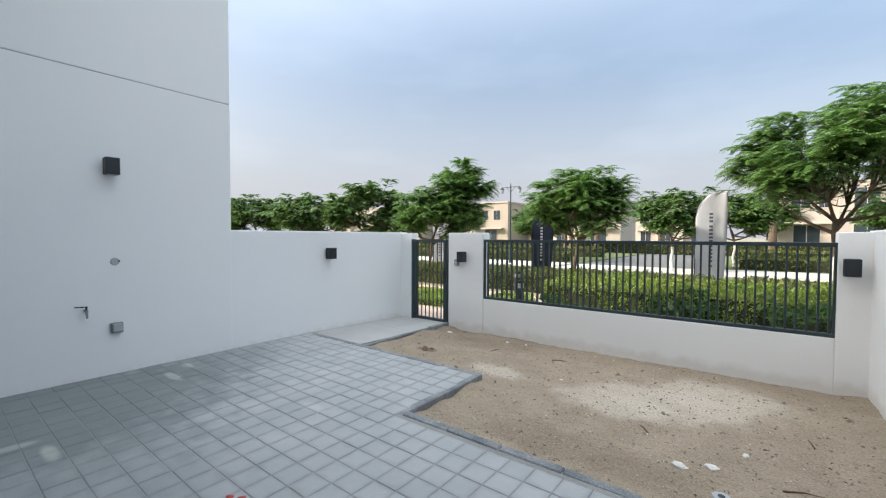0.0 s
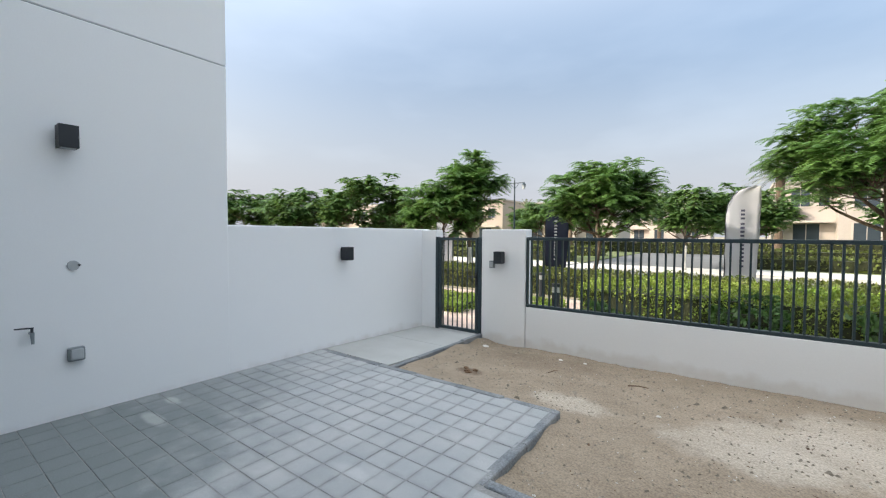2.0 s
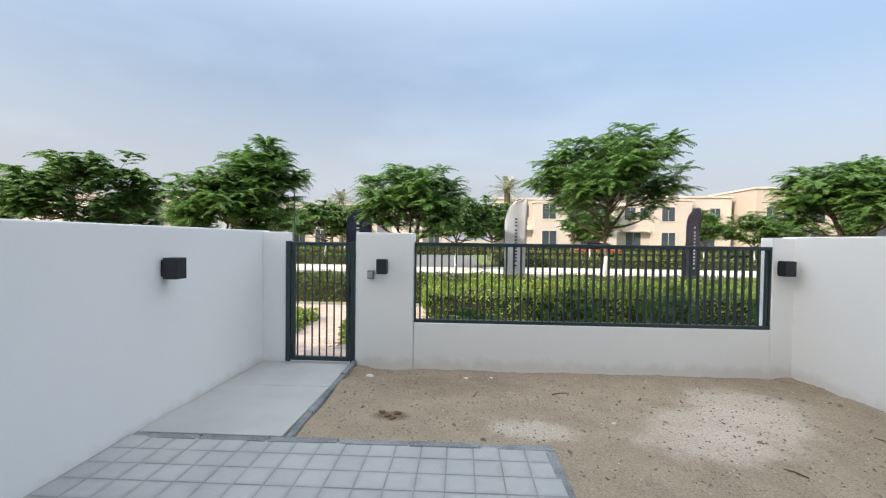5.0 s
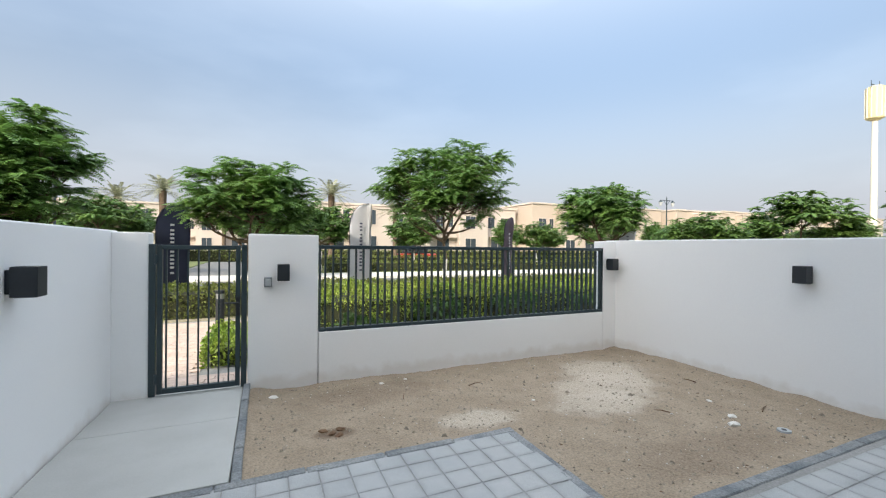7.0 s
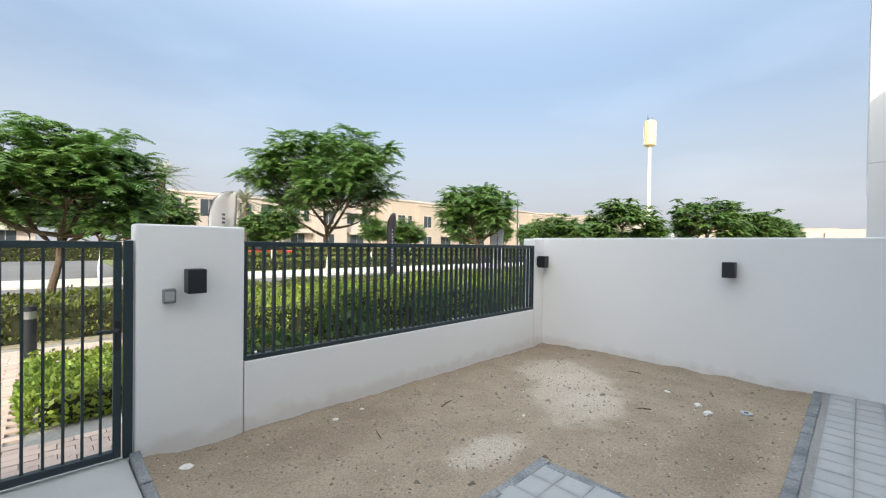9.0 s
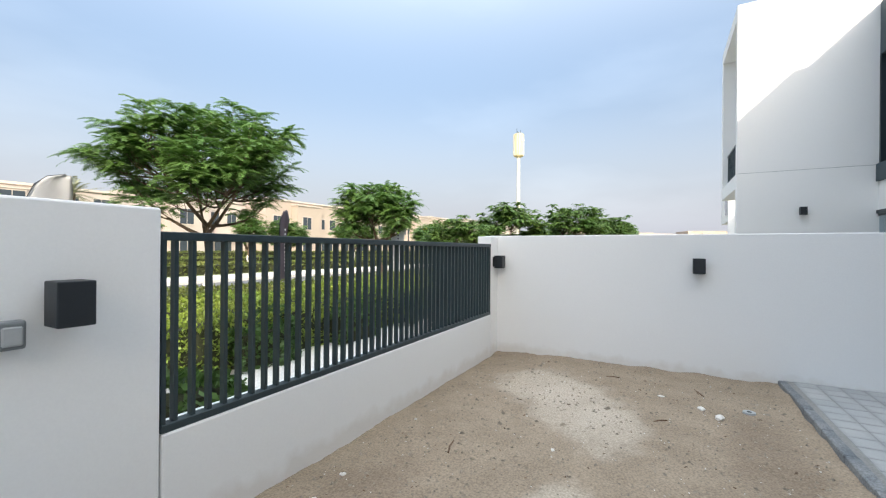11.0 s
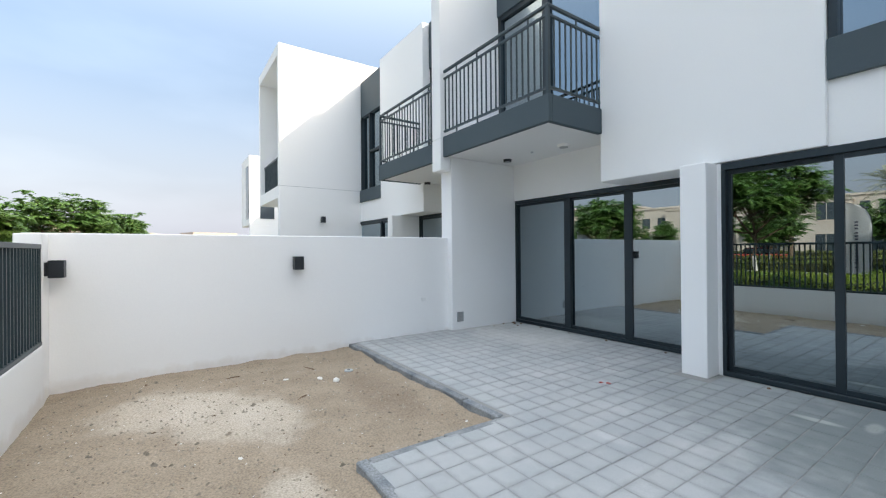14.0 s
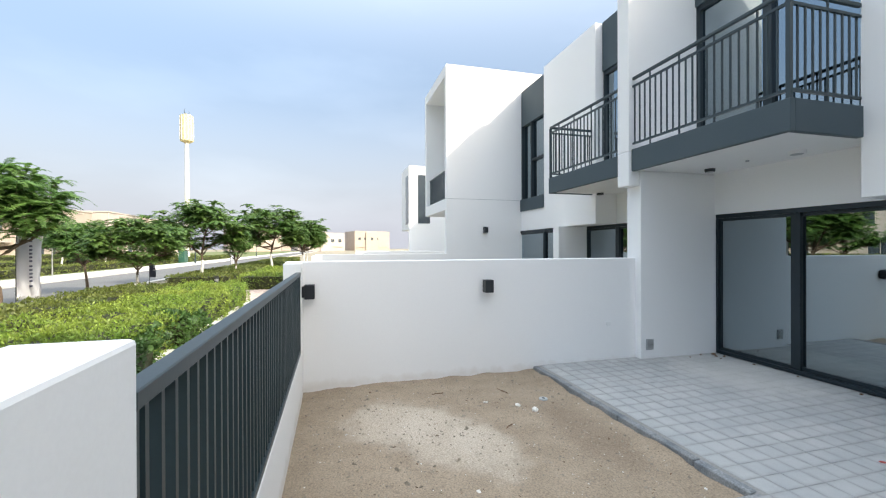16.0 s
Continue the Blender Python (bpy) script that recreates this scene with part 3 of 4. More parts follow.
    put("wing_front", boxes((wx - 2.95, wx - 0.18, 0.8, 0.9, -0.1, 7.38), (wx - 2.95, wx - 0.18, -6.2, 0.8, 6.5, 6.7), (wx - 2.95, wx - 2.8, -6.2, 0.8, -0.1, 7.4)), WHITE)
    wr = put("wing_railing", boxes((wx - 2.75, wx - 0.18, wing - 0.156, wing - 0.116, 4.20, 4.25), (wx - 2.75, wx - 0.18, wing - 0.15, wing - 0.12, 3.34, 3.37)), SLATE, plabel="slate grey wing balcony railing")
    for i in range(26):
        x = wx - 2.70 + i * 0.105
        put("baluster", boxes((x - 0.009, x + 0.009, wing - 0.146, wing - 0.126, 3.30, 4.20)), SLATE, wr)
    return root


house("townhouse", "white rendered two-storey townhouse with dark sliding doors and balcony", False, 0.0, 2.765)
house("neighbour_townhouse", "white rendered neighbouring townhouse with balcony and projecting wing", True, NB, 2.45, wx=-5.53, bx=-1.83)
# out of view; added so its bulk keeps the sun off the gate walls
house("unseen_west_house", "unseen white townhouse added to block sun at the gate", True, 0.0, 0.98, -17.9)
fin = thing("party_fin", "white rendered fin wall dividing the two houses", "wall")
tagged(fin, kind="structure")
part("fin_base", boxes((0.632, 0.945, -6.2, 0.935, -0.1, 3.005), bevel=0.01, segments=2), WHITE, fin)
part("fin_upper", boxes((0.655, 0.92, 0.939, 1.14, 2.765, 3.305), (0.655, 0.92, -6.2, 0.939, 3.009, 3.305), (0.655, 0.92, -6.2, 1.14, 3.317, 7.02), bevel=0.01), WHITE, fin)
part("joint", boxes((0.662, 0.913, -6.1, 1.13, 3.30, 3.32)), SOFFIT, fin)

# the same terrace goes on beyond
far_house = thing("farther_townhouse", "white rendered townhouse farther along the terrace", "house", group="terrace of houses")
part("wing", boxes((21.6, 24.6, -6, 0.9, 3.0, 7.2), (21.6, 21.8, -6, 0.9, -0.1, 3.0), bevel=0.01), WHITE, far_house)
part("body", boxes((13.0, 21.6, -7, -3.0, -0.1, 6.8)), WHITE, far_house)
part("window", boxes((21.57, 21.6, -0.5, 0.3, 3.4, 6.6)), FAR_GLASS, far_house)
part("window", boxes((21.9, 22.8, 0.9, 0.92, 3.4, 6.6)), FAR_GLASS, far_house)


# ---- railing and gate ----
def railing(name, x0, x1, y, count, label):
    root = thing(name, label, "railing", pose(x0, y, 0))
    w = x1 - x0
    part("top_rail", boxes((0, w, -0.03, 0.03, 1.445, 1.49), bevel=0.004), SLATE, root)
    part("bottom_rail", boxes((0, w, -0.03, 0.03, 0.478, 0.520), bevel=0.004), SLATE, root)
    me = mesh_of(boxes((-0.01, 0.01, -0.02, 0.02, 0.520, 1.445)), SLATE)
    for i in range(count):
        bar = new("bar", me)
        bar.parent = root
        bar.location = (0.074 + i * (w - 0.122) / (count - 1), 0, 0)
    for x in (0.012, w - 0.012):
        part("end_post", boxes((x - 0.011, x + 0.011, -0.025, 0.025, 0.520, 1.445)), SLATE, root)
    return root


railing("garden_railing", -3.86, 0.50, 6.097, 48, "slate grey metal railing of upright bars on low wall")
railing("next_garden_railing", 0.96, 5.44, 6.097 + NB, 48, "slate grey metal railing of the next garden")


def gate():
    root = thing("garden_gate", "closed slate grey metal garden gate with upright bars", "gate", pose(-5.505, 6.088, 0))
    w = 0.89
    for x0, x1 in ((0.0, 0.06), (w - 0.055, w)):
        part("gate_post", boxes((x0, x1, -0.03, 0.03, -0.055, 1.485), bevel=0.004), SLATE, root)
    part("leaf_frame", boxes((0.07, 0.115, -0.025, 0.025, -0.04, 1.475), (w - 0.11, w - 0.065, -0.025, 0.025, -0.04, 1.475), (0.115, w - 0.11, -0.025, 0.025, 1.43, 1.475),
                             (0.115, w - 0.11, -0.025, 0.025, -0.04, 0.012), bevel=0.003), SLATE, root)
    me = mesh_of(boxes((-0.008, 0.008, -0.008, 0.008, 0.012, 1.43)), SLATE)
    for i in range(7):
        bar = new("bar", me)
        bar.parent = root
        bar.location = (0.148 + i * 0.0945, 0, 0)
    for z in (0.12, 1.33):
        bm = bmesh.new()
        rod(bm, (0.065, -0.035, z - 0.05), (0.065, -0.035, z + 0.05), 0.014)
        part("hinge", bm, SLATE, root)
    h = part("latch_plate", boxes((w - 0.105, w - 0.07, -0.032, -0.025, 0.72, 0.92)), BLACK, root)
    bm = bmesh.new()
    rod(bm, (w - 0.088, -0.03, 0.86), (w - 0.088, -0.075, 0.86), 0.011)
    rod(bm, (w - 0.088, -0.07, 0.86), (w - 0.215, -0.07, 0.865), 0.010)
    part("handle", bm, BLACK, h)


gate()


# ---- wall lamps and wall fittings ----
def wall_lamp(at):
    root = thing("wall_lamp", "black box-shaped outdoor lamp fixed to white wall", "lamp", at, "garden wall lamps")
    part("back_plate", boxes((-0.045, 0.045, 0.0, 0.03, -0.07, 0.07), bevel=0.004), BLACK, root)
    part("housing", boxes((-0.062, 0.062, 0.03, 0.155, -0.09, 0.09), bevel=0.005, segments=2), BLACK, root)
    part("lens", boxes((-0.045, 0.045, 0.045, 0.135, -0.093, -0.089)), PLASTIC, root, "frosted lens")
    return root


lamp = wall_lamp(pose(-4.25, 6.06, 1.185, 0, 0, 180))
for m in (pose(0.60, 6.062, 1.235, 0, 0, 180), pose(0.76, 3.52, 1.235, 0, 0, 90), pose(-5.815, 4.34, 1.255, 0, 0, -90), pose(-5.80, 1.465, 2.285, 0, 0, -90),
          pose(7.105, 1.13, 2.34, 0, 0, 90)):
    copy_thing(lamp, m)

box_th = thing("junction_box", "small grey plastic junction box on gate pillar", "junction box", pose(-4.405, 6.06, 1.075, 0, 0, 180))
part("body", boxes((-0.042, 0.042, 0, 0.045, -0.055, 0.055), bevel=0.01, segments=2), SOCKET, box_th)
part("cover", boxes((-0.03, 0.03, 0.045, 0.055, -0.04, 0.035), bevel=0.006), PLASTIC, box_th)
sock = thing("outdoor_socket", "grey weatherproof outdoor socket on white wall", "socket", pose(-5.80, 1.50, 0.515, 0, 0, -90))
part("body", boxes((-0.055, 0.055, 0, 0.05, -0.055, 0.06), bevel=0.012, segments=2), SOCKET, sock)
part("flap", boxes((-0.042, 0.042, 0.05, 0.064, -0.04, 0.05), bevel=0.008), PLASTIC, sock)
tap = thing("garden_tap", "small dark metal garden tap on white wall", "tap", pose(-5.80, 1.235, 0.74, 0, 0, -90))
bm = bmesh.new()
rod(bm, (0, 0, 0), (0, 0.085, 0), 0.012)
rod(bm, (0, 0.075, 0.012), (0, 0.095, -0.075), 0.014, 0.009)
part("spout", bm, SOCKET, tap)
bm = bmesh.new()
rod(bm, (0, 0.07, 0), (0, 0.07, 0.045), 0.009)
rod(bm, (-0.01, 0.07, 0.045), (0.095, 0.06, 0.05), 0.006)
part("lever", bm, BLACK, tap)
cap = thing("blanking_plate", "round grey blanking plate on white wall", "wall plate", pose(-5.80, 1.50, 1.25, 0, 0, -90))
bm = bmesh.new()
rod(bm, (0, 0, 0), (0, 0.012, 0), 0.042, 0.038, 20)
part("disc", bm, PLASTIC, cap)
bm = bmesh.new()
rod(bm, (-0.035, 0.012, 0.004), (-0.035, 0.02, 0.004), 0.01)
part("screw", bm, BLACK, cap)
vent = thing("wall_vent", "grey square vent grille low on white wall", "vent", pose(0.632, 0.77, 0.225, 0, 0, 90))
part("frame", boxes((-0.07, 0.07, 0, 0.012, -0.085, 0.085), bevel=0.003), PLASTIC, vent)
for i in range(6):
    part("slat", boxes((-0.058, 0.058, 0.012, 0.02, -0.07 + i * 0.026, -0.054 + i * 0.026)), STEEL, vent)
plate = thing("cable_plate", "small white cable plate on garden wall", "wall plate", pose(0.76, 1.44, 0.57, 0, 0, 90))
part("disc", boxes((-0.04, 0.04, 0, 0.012, -0.03, 0.03), bevel=0.004), SOFFIT, plate)


def soffit_light(x, y, r, label, name, mat, dz):
    root = thing(name, label, "ceiling light" if r > 0.04 else "sensor", pose(x, y, 3.012))
    bm = bmesh.new()
    rod(bm, (0, 0, -dz), (0, 0, 0), r * 0.92, r, 24)
    part("ring", bm, mat, root)
    bm = bmesh.new()
    rod(bm, (0, 0, -dz - 0.004), (0, 0, -dz + 0.002), r * 0.7, r * 0.7, 24)
    part("diffuser", bm, PLASTIC, root, "frosted diffuser")


soffit_light(0.27, -0.05, 0.075, "round black downlight under the balcony", "balcony_downlight", BLACK, 0.045)
soffit_light(-0.37, 0.0, 0.025, "small round sensor under the balcony", "ceiling_sensor", PLASTIC, 0.015)
soffit_light(-0.965, -0.07, 0.10, "round white ceiling lamp under the balcony", "balcony_ceiling_lamp", SOFFIT, 0.04)
soffit_light(3.13, -0.05 + NB, 0.075, "round black downlight under the neighbouring balcony", "balcony_downlight", BLACK, 0.045)


# ---- trees ----
def tube(pts, radii, sides, verts, faces):
    start = len(verts)
    for k, (p, r) in enumerate(zip(pts, radii)):
        d = (pts[min(k + 1, len(pts) - 1)] - pts[max(k - 1, 0)]).normalized()
        a = d.orthogonal().normalized()
        b = d.cross(a)
        for s in range(sides):
            ang = 2 * math.pi * s / sides
            verts.append(tuple(p + (a * math.cos(ang) + b * math.sin(ang)) * r))
    for k in range(len(pts) - 1):
        for s in range(sides):
            i, j = start + k * sides + s, start + k * sides + (s + 1) % sides
            faces.append((i, j, j + sides, i + sides))


def frond(rng, base, out, length, verts, faces, pairs=12, slim=0.46, sag=1.0):
    """A feathery leaf: a drooping midrib with paired narrow leaflets."""
    side = out.cross(Vector((0, 0, 1)))
    side = side.normalized() if side.length > 1e-3 else Vector((1, 0, 0))
    droop = rng.uniform(0.3, 0.65) * sag
    for k in range(1, pairs + 1):
        f = k / pairs
        p = base + out * (length * f) + Vector((0, 0, -droop * length * f * f))
        tang = (out + Vector((0, 0, -2 * droop * f))).normalized()
        reach = length * (0.30 - 0.26 * abs(f - 0.45)) * rng.uniform(0.85, 1.1) * (0.35 + 0.65 * slim)
        half = length * 0.052 * slim
        for sg in (-1, 1):
            tip = p + side * (sg * reach) + tang * (reach * 0.45) + Vector((0, 0, -reach * rng.uniform(0.1, 0.45)))
            i = len(verts)
            verts.extend((tuple(p - tang * half), tuple((p + tip) / 2 - tang * half * 1.2), tuple(tip), tuple((p + tip) / 2 + tang * half * 1.2), tuple(p + tang * half)))
            faces.append((i, i + 1, i + 2, i + 3, i + 4))


def tree(name, label, seed, trunk_h, crown, boughs, leaf_mat, at, frond_len=0.6, twigs=6, per_tip=14, slim=0.5, group="street trees", lean=0.0, low=-0.28, paint=1.25):
    """crown: half width, half height, centre height."""
    rng = random.Random(seed)
    root = thing(name, label, "tree", at, group)
    rw, rh, cz = crown
    v, f = [], []
    n = 7
    pts = [Vector((lean * (k / n) ** 2 + 0.03 * math.sin(k * 1.3 + seed), 0.03 * math.cos(k * 1.7 + seed), trunk_h * k / n)) for k in range(n + 1)]
    split = max(1, int(round(paint / trunk_h * n)))
    tv, tf = [], []
    tube(pts[:split + 1], [0.085 - 0.005 * k for k in range(split + 1)], 10, tv, tf)
    cards("painted_trunk", tv, tf, LIMEWASH, root)["label"] = "white painted lower trunk"
    if split < n:
        tube(pts[split:], [0.08 - 0.005 * k for k in range(split, n + 1)], 10, v, f)
    top = pts[-1]
    lv, lf = [], []
    golden = 2.39996
    limbs = []
    for i in range(boughs):
        u = low + (1 - low) * (((i * 7) % boughs + 0.5) / boughs) ** 0.9
        a = i * golden + rng.uniform(-0.35, 0.35)
        ext = rng.uniform(0.78, 1.03)
        c = math.sqrt(max(0.02, 1 - u * u))
        end = Vector((top.x + rw * ext * c * math.cos(a), rw * ext * c * math.sin(a), cz + rh * ext * u))
        start = top
        if i >= 6:
            start = min(limbs, key=lambda q: (q[3] - end).length)[2 + i % 2]
        elif i % 2:
            start = pts[-2]
        mid_pt = start.lerp(end, 0.5) + Vector((0.18 * math.cos(a), 0.18 * math.sin(a), 0.12 - 0.25 * (1 - u)))
        line = [start.lerp(mid_pt, t).lerp(mid_pt.lerp(end, t), t) for t in (0, 0.2, 0.4, 0.6, 0.8, 1)]
        main = i < 6
        if main:
            limbs.append(line)
        tube(line, [0.052, 0.042, 0.033, 0.024, 0.015, 0.007] if main else [0.026, 0.022, 0.018, 0.014, 0.01, 0.006], 6, v, f)
        for k in range(twigs):
            t = 0.38 + 0.62 * k / (twigs - 1)
            q = start.lerp(mid_pt, t).lerp(mid_pt.lerp(end, t), t)
            fwd = (end - mid_pt).normalized()
            sd = fwd.cross(Vector((0, 0, 1)))
            sd = sd.normalized() if sd.length > 0.05 else Vector((math.cos(a), math.sin(a), 0))
            way = (fwd * rng.uniform(0.4, 1.0) + sd * ((-1) ** k) * rng.uniform(0.3, 1.0) + Vector((0, 0, rng.uniform(-0.05, 0.45)))).normalized()
            reach = rw * rng.uniform(0.22, 0.4)
            tip = q + way * reach
            tube([q, q.lerp(tip, 0.5) + Vector((0, 0, 0.03)), tip], [0.011, 0.008, 0.004], 4, v, f)
            cross = way.cross(Vector((0, 0, 1)))
            cross = cross.normalized() if cross.length > 0.05 else sd
            # fronds along the twig, and a flat drooping rosette at its tip
            for n_ in range(per_tip):
                turn = n_ * golden + rng.uniform(-0.3, 0.3)
                if n_ < per_tip * 0.4:
                    sgn = 1 if n_ % 2 else -1
                    foot = q.lerp(tip, 0.3 + 0.7 * (n_ + 0.5) / (per_tip * 0.4))
                    d = way * rng.uniform(0.35, 0.9) + cross * (sgn * rng.uniform(0.5, 1.0)) + Vector((0, 0, rng.uniform(0.0, 0.35)))
                else:
                    foot = tip
                    d = Vector((math.cos(turn), math.sin(turn), rng.uniform(0.05, 0.45))) + way * 0.3
                frond(rng, foot, d.normalized(), frond_len * rng.uniform(0.7, 1.15), lv, lf, slim=slim)
    cards("branchwork", v, f, BARK, root)
    crown_ob = cards("crown", lv, lf, leaf_mat, root)
    tagged(crown_ob, "open crown of drooping feathery leaves", kind="stuff")
    return root


big = tree("flame_tree", "flame tree with wide feathery crown and white-painted trunk", 3, 2.1, (1.95, 1.42, 3.4), 46, LEAF, pose(1.35, 14.2, GZ), low=-0.6, frond_len=0.55)
mid = tree("flame_tree", "flame tree with loose feathery crown behind the hedge", 8, 1.7, (1.28, 1.0, 2.65), 26, LEAF, pose(-4.95, 13.4, GZ), lean=0.15, low=-0.55, paint=0.15)
up = tree("flame_tree", "young flame tree with upright tufted crown", 15, 1.7, (1.0, 1.42, 2.95), 23, LEAF, pose(-9.25, 13.0, GZ), frond_len=0.58)
low = tree("street_tree", "rounded dense green street tree with short trunk", 21, 1.8, (1.9, 1.3, 2.8), 32, LEAF_DARK, pose(-15.9, 14.2, GZ), frond_len=0.5, per_tip=14, slim=0.8, low=-0.7)
copy_thing(mid, pose(-9.9, 11.9, GZ, 0, 0, 60)).scale = (0.85, 0.85, 0.9)
copy_thing(mid, pose(9.3, 14.7, GZ, 0, 0, 150)).scale = (1.13, 1.13, 1.13)
for x, y, rot, src, s in ((-21.3, 14.3, 40, low, 0.95), (-27.0, 14.4, 100, low, 1.0), (-33, 14.4, 210, low, 1.0), (13.4, 13.0, 220, low, 0.72), (20.0, 12.6, 30, low, 1.02), (23.2, 11.6, 75, up, 0.7),
                          (29.4, 10.4, 140, low, 1.18), (33.5, 8.4, 290, low, 1.05), (16.2, 16.0, 80, mid, 0.8), (45, 9.0, 10, low, 1.1), (60, 9.6, 110, low, 1.15)):
    copy_thing(src, pose(x, y, GZ, 0, 0, rot)).scale = (s, s, s)
# trees across the street
for k, (x, y, src, s) in enumerate(((-3.5, 22.8, low, 0.9), (-1.2, 27.5, low, 0.95), (-12, 27, low, 0.9), (5.5, 29, low, 0.85), (12.5, 28, up, 0.8), (17, 30, low, 0.85), (23, 28, low, 0.9), (30, 29, up, 0.9), (37, 28, low, 0.95),
                                    (46, 29, low, 1.0), (57, 29, low, 1.0), (70, 30, low, 1.05), (-19, 28, up, 0.95), (-27, 29, low, 1.0), (-38, 28, low, 1.1), (9, 40, low, 0.9), (27, 41, low, 0.9), (-15, 42, low, 1.1),
                                    (-6, 60, low, 1.3), (0.5, 50, low, 1.1), (-24, 50, low, 1.2), (-33, 45, low, 1.2))):
    copy_thing(src, pose(x, y, GZ + 0.05, 0, 0, 47 * k)).scale = (s, s, s)


def palm(at, h):
    rng = random.Random(5)
    root = thing("date_palm", "date palm with grey-green arching fronds across the street", "palm", at, "date palms")
    v, f = [], []
    tube([Vector((0, 0, h * k / 6)) for k in range(7)], [0.26, 0.22, 0.2, 0.2, 0.2, 0.22, 0.25], 10, v, f)
    cards("trunk", v, f, BARK, root)
    lv, lf = [], []
    for k in range(38):
        a, e = k * 2.4, -0.25 + 1.6 * ((k * 13) % 38) / 38
        d = Vector((math.cos(a) * math.cos(e), math.sin(a) * math.cos(e), math.sin(e)))
        frond(rng, Vector((0, 0, h)), d, rng.uniform(1.7, 2.2), lv, lf, pairs=20, slim=0.2, sag=0.75)
    tagged(cards("crown", lv, lf, PALM, root), kind="stuff")
    return root


p0 = palm(pose(-11.0, 35.5, GZ), 5.4)
for x, y, s in ((0.6, 35.5, 1.08), (-14.5, 39, 0.95), (-17, 44, 0.9), (6.5, 37, 0.9), (-25, 52, 1.0), (-8.0, 46, 0.9)):
    copy_thing(p0, pose(x, y, GZ, 0, 0, x * 37)).scale = (s, s, s)


# ---- hedges ----
def hedge(name, label, x0, x1, y0, y1, top, mat, per_m2, leaf, seed, rough=0.10):
    rng = random.Random(seed)
    root = thing(name, label, "hedge", pose((x0 + x1) / 2, (y0 + y1) / 2, GZ - 0.03))
    w, d, h = (x1 - x0) / 2, (y1 - y0) / 2, top - GZ
    # plain dark box that fills the hedge behind its leaf cards
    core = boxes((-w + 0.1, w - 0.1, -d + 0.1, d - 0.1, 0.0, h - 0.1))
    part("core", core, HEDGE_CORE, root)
    v, f = [], []
    areas = (2 * w * 2 * d, 2 * w * h, 2 * w * h, 2 * d * h, 2 * d * h)
    for side, area in enumerate(areas):
        for _ in range(int(area * per_m2)):
            a, b = rng.uniform(-1, 1), rng.uniform(-1, 1)
            if side == 0:
                p, nrm = Vector((a * w, b * d, h)), Vector((0, 0, 1))
            elif side < 3:
                sg = -1 if side == 1 else 1
                p, nrm = Vector((a * w, sg * d, h * (b + 1) / 2)), Vector((0, sg, 0))
            else:
                sg = -1 if side == 3 else 1
                p, nrm = Vector((sg * w, a * d, h * (b + 1) / 2)), Vector((sg, 0, 0))
            lump = noise.noise((p.x * 1.6 + seed, p.y * 1.6, p.z * 1.6)) * rough + noise.noise((p.x * 5, p.y * 5 + seed, p.z * 5)) * rough * 0.5
            p = p + nrm * (lump + rng.uniform(-0.06, 0.03))
            d1 = (Vector((rng.gauss(0, 1), rng.gauss(0, 1), rng.gauss(0, 1) + 0.4)) + nrm * 0.9).normalized()
            d2 = d1.cross(Vector((rng.gauss(0, 1), rng.gauss(0, 1), rng.gauss(0, 1)))).normalized()
            s = leaf * rng.uniform(0.7, 1.3)
            i = len(v)
            v.extend((tuple(p - d1 * s), tuple(p + d2 * s * 0.5), tuple(p + d1 * s), tuple(p - d2 * s * 0.5)))
            f.append((i, i + 1, i + 2, i + 3))
    tagged(cards("foliage", v, f, mat, root), kind="stuff")
    return root


hedge("near_hedge", "clipped bright green hedge on gravel outside the fence", -4.0, 11.6, 8.7, 10.7, 0.57, HEDGE, 1000, 0.029, 2, 0.24)
hedge("gate_shrub", "low bright green ground cover beside the gate path", -5.2, -4.32, 7.35, 9.1, 0.18, HEDGE, 1100, 0.035, 4, 0.10)
hedge("path_ground_cover", "low green ground cover bordering the path outside the gate", -9.4, -6.2, 7.7, 9.3, 0.1, HEDGE, 700, 0.035, 12, 0.10)
for x, y, r, t in ((-2.95, 7.35, 0.38, 0.32), (-3.6, 6.62, 0.25, 0.12), (-1.3, 8.75, 0.45, 0.42), (0.5, 8.7, 0.5, 0.45), (2.6, 8.8, 0.45, 0.42), (4.6, 8.75, 0.5, 0.42)):
    hedge("gravel_shrub", "loose dark green shrub on the white gravel", x - r, x + r, y - r * 0.7, y + r * 0.7, t, HEDGE_SHADE, 900, 0.05, int(x * 10) + 50, 0.3)
hedge("far_hedge", "clipped olive green hedge along the street", -34, 12.9, 11.5, 13.4, 0.50, HEDGE_FAR, 330, 0.042, 6, 0.12)
hedge("far_hedge", "clipped olive green hedge along the street farther on", 17.2, 60, 10.6, 13.4, 0.52, HEDGE_FAR, 140, 0.06, 7, 0.12)
hedge("corner_hedge", "bright green hedge past the garden path", 16.0, 26, 7.6, 10.0, 0.55, HEDGE, 200, 0.05, 9, 0.14)
for k, (x0, x1, y0, y1, top) in enumerate(((-60, -10, 25.6, 27, 0.55), (-1.0, 90, 25.6, 27.0, 0.55), (-60, -10, 33, 34.5, 0.7), (-1, 90, 33, 34.5, 0.7), (-60, 90, 44, 45.5, 1.0))):
    hedge("street_hedge", "low grey-green clipped hedge on far lawn", x0, x1, y0, y1, top, HEDGE_FAR, 40, 0.10, 20 + k, 0.15)


